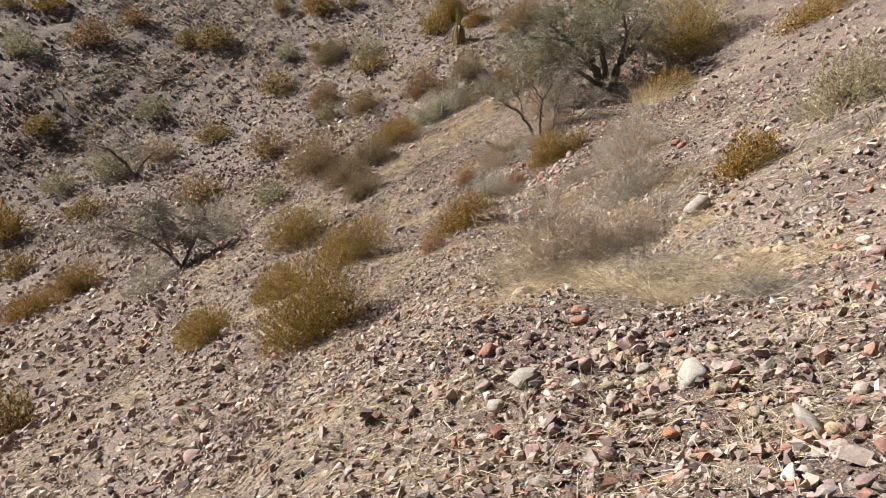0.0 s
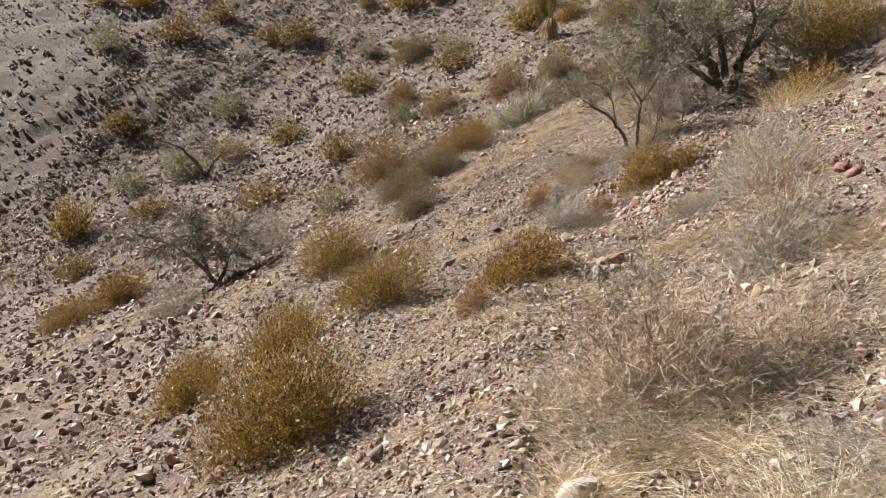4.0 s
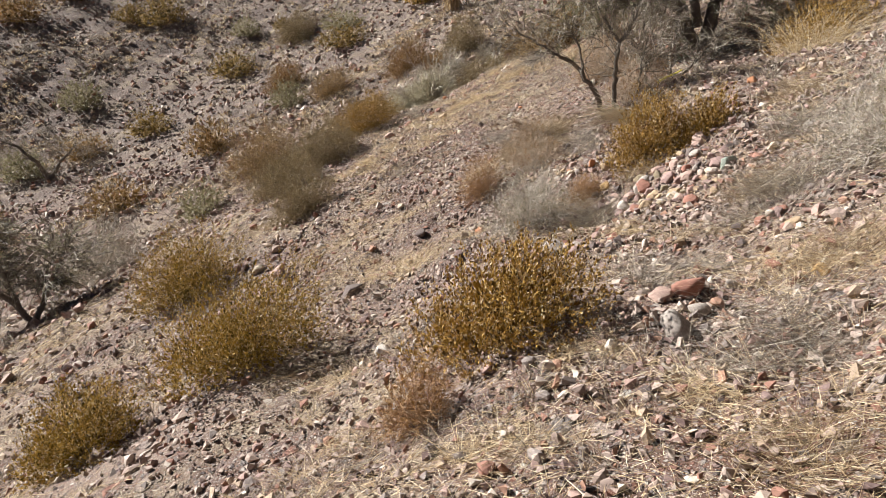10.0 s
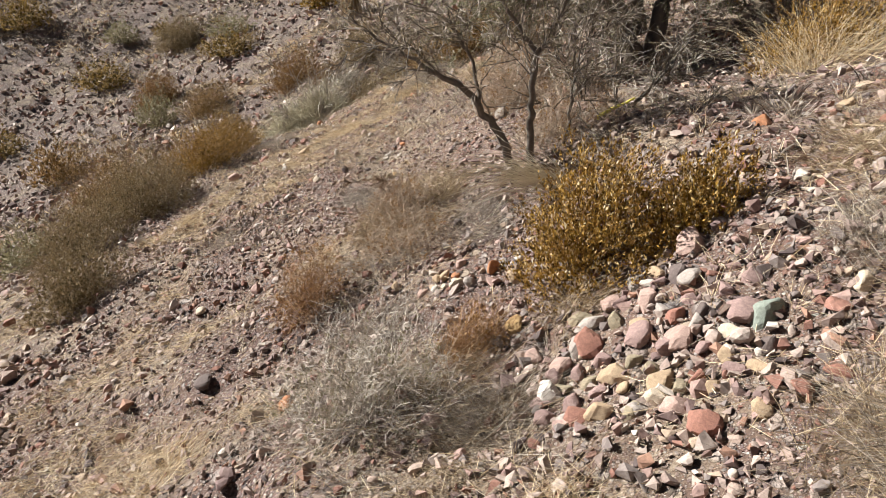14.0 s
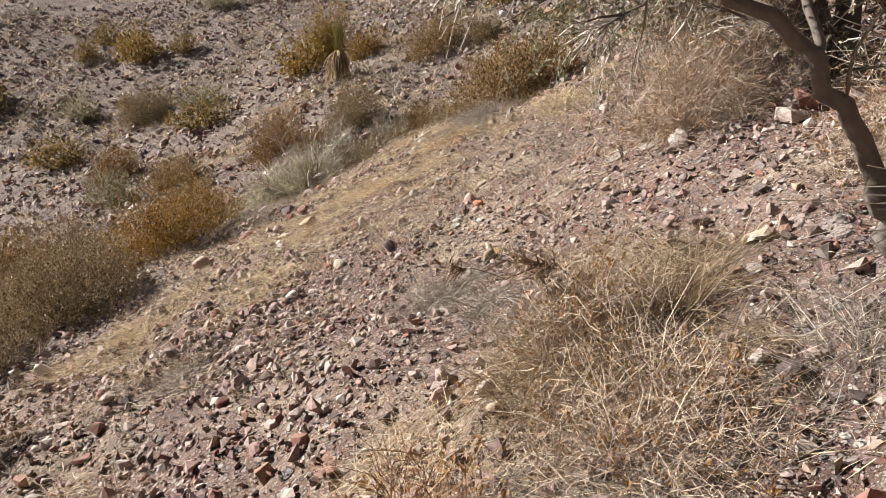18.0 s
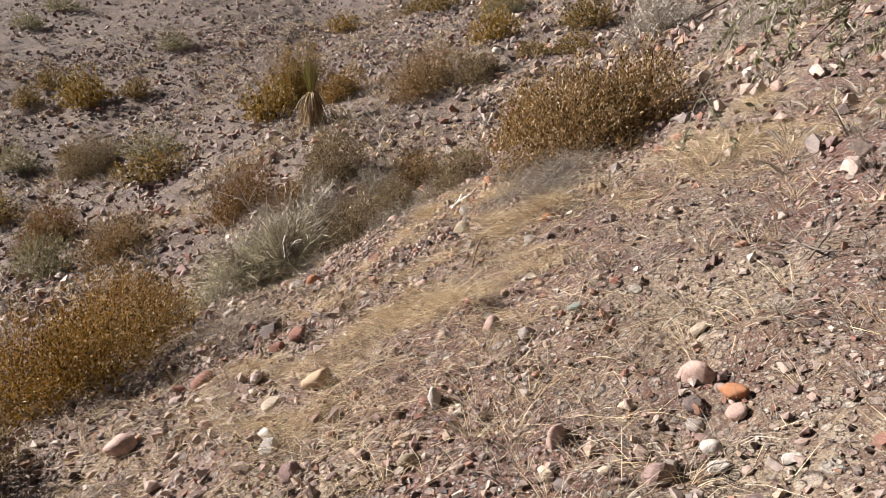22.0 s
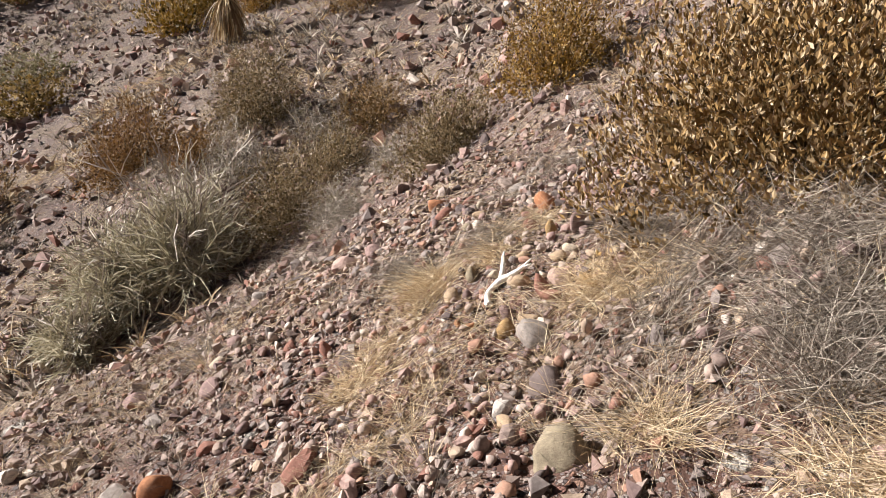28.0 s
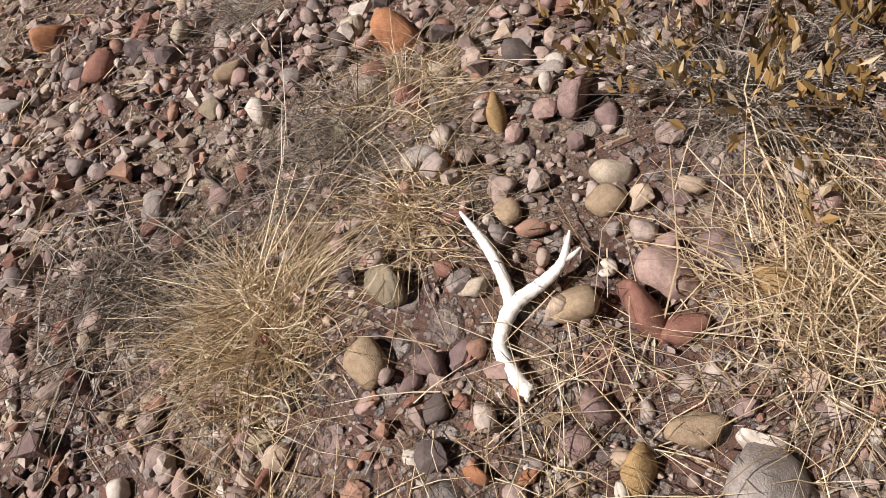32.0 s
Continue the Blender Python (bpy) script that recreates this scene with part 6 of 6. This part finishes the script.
def thatch(name, patches, material, label):
    """Patches (x, y, radius, height) where dry grass lies thick: bent strands over fallen ones."""
    pieces = []
    for x, y, r, tall in patches:
        q = nearness(x, y)
        thick, n, k = 0.0011 * q**-1.2, int(760 * min(max(r, 0.5), 1.6) * max(q, 0.35) ** 0.5), 4
        turn, out = rng.uniform(0, 6.283, n), rng.random(n) ** 0.7 * r * rng.uniform(0.8, 1.2, n)
        sx, sy = x + np.cos(turn) * out, y + np.sin(turn) * out
        clump = rng.integers(0, max(6, int(14 * r)), n)
        hub = np.stack([x + rng.normal(0, 0.5 * r, clump.max() + 1), y + rng.normal(0, 0.5 * r, clump.max() + 1)], 1)[clump]
        sx, sy = sx * 0.35 + hub[:, 0] * 0.65, sy * 0.35 + hub[:, 1] * 0.65
        head = rng.uniform(0, 6.283, n)
        flatway = np.stack([np.cos(head), np.sin(head), 0 * head], 1)
        long = tall * rng.uniform(0.5, 1.5, n) * 1.3
        way = unit(flatway * rng.uniform(0.3, 1.6, (n, 1)) + [0, 0, 1.0])
        u = np.linspace(0, 1, k)[None, :, None]
        start = np.stack([sx, sy, ground_z(sx, sy)], 1)
        path = start[:, None] + way[:, None] * long[:, None, None] * u + (flatway * 0.5 - [0, 0, 0.75])[:, None] * (long * rng.uniform(0.3, 1.1, n))[:, None, None] * u**2 + rng.normal(0, 0.04, (n, k, 3)) * long[:, None, None] * u
        path[..., 2] = np.maximum(path[..., 2], ground_z(path[..., 0].ravel(), path[..., 1].ravel()).reshape(n, k) + rng.uniform(0.005, 0.03, (n, 1)))
        pieces.append(ribbons(rng, path, np.linspace(1, 0.3, k)[None] * rng.uniform(0.6, 1.4, (n, 1)) * thick))
    return tagged(new(name, mesh_from(name, *merge(pieces), material)), label, "dry grass", kind="stuff")


thatch("straw_thatch", [
    (1.61, 8.07, 0.67, 0.22),
    (2.43, 6.56, 0.47, 0.22),
    (2.44, 5.71, 0.40, 0.24),
    (1.81, 5.72, 0.36, 0.28),
    (1.60, 7.32, 0.47, 0.20),
    (1.61, 6.57, 0.48, 0.24),
    (2.16, 5.46, 0.38, 0.24),
    (0.54, 6.83, 0.42, 0.16),
    (2.80, 7.78, 0.36, 0.16),
    (2.52, 5.49, 0.41, 0.20),
    (1.91, 5.65, 0.43, 0.20),
    (1.36, 8.02, 0.47, 0.16),
    (2.87, 5.34, 0.39, 0.18),
    (1.68, 25.30, 0.25, 0.16),
    (1.36, 25.30, 0.24, 0.14),
    (0.47, 26.52, 0.29, 0.14),
    (0.90, 25.36, 0.24, 0.12),
    (1.86, 25.27, 0.23, 0.16),
    (0.86, 26.79, 0.29, 0.12),
    (0.52, 24.54, 0.28, 0.12),
    (0.84, 24.27, 0.26, 0.12),
    (1.62, 25.54, 0.32, 0.12),
], M_STRAW, "thick pale straw matted over the slope")
thatch("straw_thatch", [
    (-5.01, 33.23, 1.75, 0.12),
    (-1.68, 35.65, 1.57, 0.12),
    (0.89, 35.98, 1.57, 0.12),
    (-12.28, 22.20, 1.43, 0.12),
    (-13.85, 21.59, 1.41, 0.12),
    (-8.47, 20.52, 1.28, 0.12),
    (-3.07, 12.95, 0.75, 0.12),
    (-2.78, 9.06, 0.64, 0.12),
    (-4.96, 9.89, 0.81, 0.12),
    (-9.39, 15.85, 1.14, 0.12),
    (-7.53, 36.75, 1.58, 0.12),
    (-5.29, 37.06, 1.58, 0.12),
    (-7.86, 32.97, 1.39, 0.12),
    (-8.91, 31.18, 1.50, 0.12),
    (-1.19, 20.09, 0.69, 0.12),
    (-1.85, 18.83, 0.61, 0.12),
    (0.20, 16.84, 0.53, 0.12),
    (-1.60, 39.83, 1.07, 0.12),
    (-3.56, 41.19, 1.12, 0.12),
    (-5.96, 43.61, 1.23, 0.12),
    (-0.33, 23.70, 0.37, 0.12),
    (0.72, 24.19, 0.36, 0.10),
], M_STRAW, "thick pale straw matted over the slope")
thatch("straw_thatch", [
    (3.11, 24.23, 0.46, 0.14),
    (2.73, 24.30, 0.39, 0.14),
    (-0.73, 17.01, 0.77, 0.16),
    (-10.36, 22.34, 1.08, 0.16),
    (2.04, 12.48, 0.63, 0.20),
    (0.95, 22.49, 0.83, 0.16),
    (-2.16, 22.56, 0.80, 0.16),
    (-6.30, 23.80, 0.90, 0.16),
    (0.13, 24.13, 0.70, 0.16),
    (-1.09, 10.96, 0.40, 0.14),
    (-4.00, 13.39, 0.55, 0.14),
    (0.12, 11.23, 0.35, 0.14),
    (-0.88, 12.06, 0.42, 0.14),
    (-0.21, 23.37, 0.65, 0.14),
    (-1.40, 22.68, 0.71, 0.14),
    (-2.09, 21.18, 0.62, 0.14),
    (1.25, 27.06, 0.72, 0.14),
    (-0.64, 18.77, 0.54, 0.14),
    (-1.75, 17.41, 0.55, 0.12),
    (0.55, 18.98, 0.49, 0.16),
    (-0.98, 17.14, 0.53, 0.12),
    (1.46, 14.78, 0.36, 0.16),
], M_STRAW, "thick pale straw matted over the slope")
thatch("straw_thatch", [
    (-0.36, 22.57, 0.39, 0.12),
    (0.65, 24.10, 0.39, 0.10),
    (-1.69, 22.87, 0.40, 0.12),
    (2.14, 24.58, 0.36, 0.10),
    (-2.16, 22.77, 0.39, 0.14),
    (-0.49, 25.02, 0.40, 0.12),
    (0.76, 24.19, 0.32, 0.12),
    (1.30, 24.32, 0.34, 0.10),
    (2.97, 25.06, 0.42, 0.14),
    (-1.33, 42.31, 0.98, 0.12),
    (-2.99, 42.94, 1.00, 0.12),
    (0.50, 24.41, 0.33, 0.10),
    (3.58, 25.18, 0.36, 0.14),
    (-0.67, 43.19, 0.95, 0.12),
    (0.49, 41.68, 0.76, 0.12),
    (1.77, 26.81, 0.22, 0.14),
    (1.85, 27.82, 0.21, 0.16),
], M_STRAW, "thick pale straw matted over the slope")
thatch("straw_thatch", [
    (0.85, 27.35, 0.28, 0.12),
    (1.51, 26.05, 0.23, 0.18),
    (1.55, 27.50, 0.16, 0.12),
    (1.22, 27.69, 0.15, 0.14),
    (1.35, 27.73, 0.13, 0.16),
    (1.01, 11.32, 0.32, 0.14),
    (0.63, 12.07, 0.29, 0.14),
    (-0.79, 24.91, 0.55, 0.10),
    (0.69, 25.50, 0.47, 0.10),
    (-1.11, 13.94, 0.64, 0.14),
], M_STRAW, "thick pale straw matted over the slope")
thatch("grey_thatch", [
    (0.77, 35.27, 0.68, 0.30),
    (-0.07, 35.00, 0.66, 0.30),
    (-1.15, 35.81, 0.69, 0.30),
    (0.99, 30.69, 0.31, 0.25),
    (1.72, 33.56, 0.52, 0.30),
    (-0.95, 37.47, 0.72, 0.30),
    (0.77, 38.29, 0.77, 0.30),
    (2.11, 7.23, 0.54, 0.22),
    (1.53, 5.55, 0.43, 0.20),
    (1.81, 6.47, 0.39, 0.24),
    (1.37, 8.30, 0.51, 0.20),
    (1.08, 7.39, 0.56, 0.20),
    (2.08, 6.36, 0.46, 0.24),
    (2.16, 4.84, 0.29, 0.24),
    (2.07, 8.39, 0.46, 0.20),
    (3.83, 8.52, 0.34, 0.16),
    (5.15, 10.64, 0.35, 0.16),
    (1.34, 15.54, 0.39, 0.18),
    (0.80, 15.27, 0.43, 0.14),
    (0.60, 18.50, 0.46, 0.16),
    (2.75, 14.21, 0.30, 0.22),
    (2.37, 13.85, 0.27, 0.18),
], M_GREYGRASS, "fluffy weathered grey grass matted over stones")
thatch("grey_thatch", [
    (0.25, 16.49, 0.47, 0.12),
    (0.76, 20.36, 0.27, 0.14),
    (0.94, 19.75, 0.22, 0.16),
    (-0.87, 21.12, 0.31, 0.12),
    (1.01, 19.36, 0.23, 0.18),
    (0.08, 26.74, 0.43, 0.10),
    (-0.73, 26.48, 0.40, 0.14),
    (2.35, 26.15, 0.32, 0.14),
    (0.90, 32.56, 0.46, 0.16),
    (1.35, 31.89, 0.36, 0.16),
    (0.37, 30.10, 0.37, 0.16),
    (0.07, 29.07, 0.30, 0.16),
    (2.07, 25.98, 0.20, 0.22),
    (2.31, 26.95, 0.19, 0.18),
    (2.02, 28.55, 0.21, 0.16),
    (1.21, 28.02, 0.19, 0.16),
    (1.68, 27.82, 0.15, 0.16),
    (2.09, 27.10, 0.16, 0.20),
    (1.72, 11.66, 0.48, 0.20),
    (1.71, 13.04, 0.40, 0.16),
    (1.68, 10.33, 0.41, 0.18),
    (1.34, 11.64, 0.41, 0.16),
], M_GREYGRASS, "fluffy weathered grey grass matted over stones")
thatch("grey_thatch", [
    (1.01, 18.19, 0.30, 0.16),
    (1.81, 17.79, 0.27, 0.18),
], M_GREYGRASS, "fluffy weathered grey grass matted over stones")
thatch("tan_thatch", [
    (1.85, 6.00, 0.60, 0.18),
    (3.00, 9.55, 0.60, 0.14),
    (3.45, 15.50, 0.60, 0.13),
    (3.90, 16.60, 0.70, 0.13),
    (3.10, 14.85, 0.50, 0.13),
    (4.40, 17.10, 0.70, 0.13),
    (2.30, 5.20, 0.50, 0.16),
    (0.70, 7.05, 0.55, 0.16),
    (1.85, 14.25, 0.50, 0.11),
    (2.15, 13.80, 0.45, 0.11),
    (2.60, 14.20, 0.50, 0.18),
    (1.45, 15.75, 0.40, 0.18),
    (1.05, 15.10, 0.40, 0.12),
    (1.39, 19.62, 0.39, 0.20),
    (1.01, 18.99, 0.25, 0.22),
    (1.26, 18.81, 0.25, 0.26),
    (1.65, 19.16, 0.26, 0.26),
    (1.46, 18.53, 0.29, 0.14),
], M_TANGRASS, "tan-brown dry grass matted beside the path")
thatch("ridge_straw", [
    (0.58, 24.61, 0.45, 0.11),
    (0.26, 24.50, 0.45, 0.11),
    (-0.15, 24.47, 0.45, 0.11),
    (-0.67, 24.19, 0.44, 0.11),
    (-0.97, 24.02, 0.44, 0.11),
    (-1.20, 23.54, 0.42, 0.11),
    (-1.35, 23.16, 0.41, 0.11),
    (-1.68, 22.76, 0.40, 0.11),
    (3.32, 24.83, 0.48, 0.12),
    (3.58, 24.56, 0.48, 0.11),
    (3.03, 24.85, 0.48, 0.11),
    (1.30, 25.04, 0.47, 0.11),
    (0.22, 24.27, 0.67, 0.13),
    (-0.39, 22.09, 0.60, 0.12),
    (-1.12, 21.32, 0.58, 0.12),
    (-1.56, 19.24, 0.52, 0.12),
    (-1.40, 17.57, 0.47, 0.11),
    (1.23, 24.57, 0.68, 0.13),
    (-0.01, 23.55, 0.83, 0.14),
    (-0.73, 22.45, 0.80, 0.13),
    (-1.78, 22.52, 0.81, 0.13),
    (1.04, 23.37, 0.82, 0.13),
    (-3.66, 21.36, 0.79, 0.13),
    (-6.64, 19.57, 0.79, 0.13),
    (-6.97, 18.08, 0.76, 0.13),
    (-2.26, 18.53, 0.68, 0.13),
    (-1.50, 43.43, 0.98, 0.14),
    (-2.57, 43.07, 0.97, 0.14),
    (-0.38, 43.52, 0.98, 0.14),
    (3.74, 26.92, 0.44, 0.11),
    (4.13, 26.76, 0.45, 0.11),
], M_STRAW, "sunlit pale straw lying along the ridge")
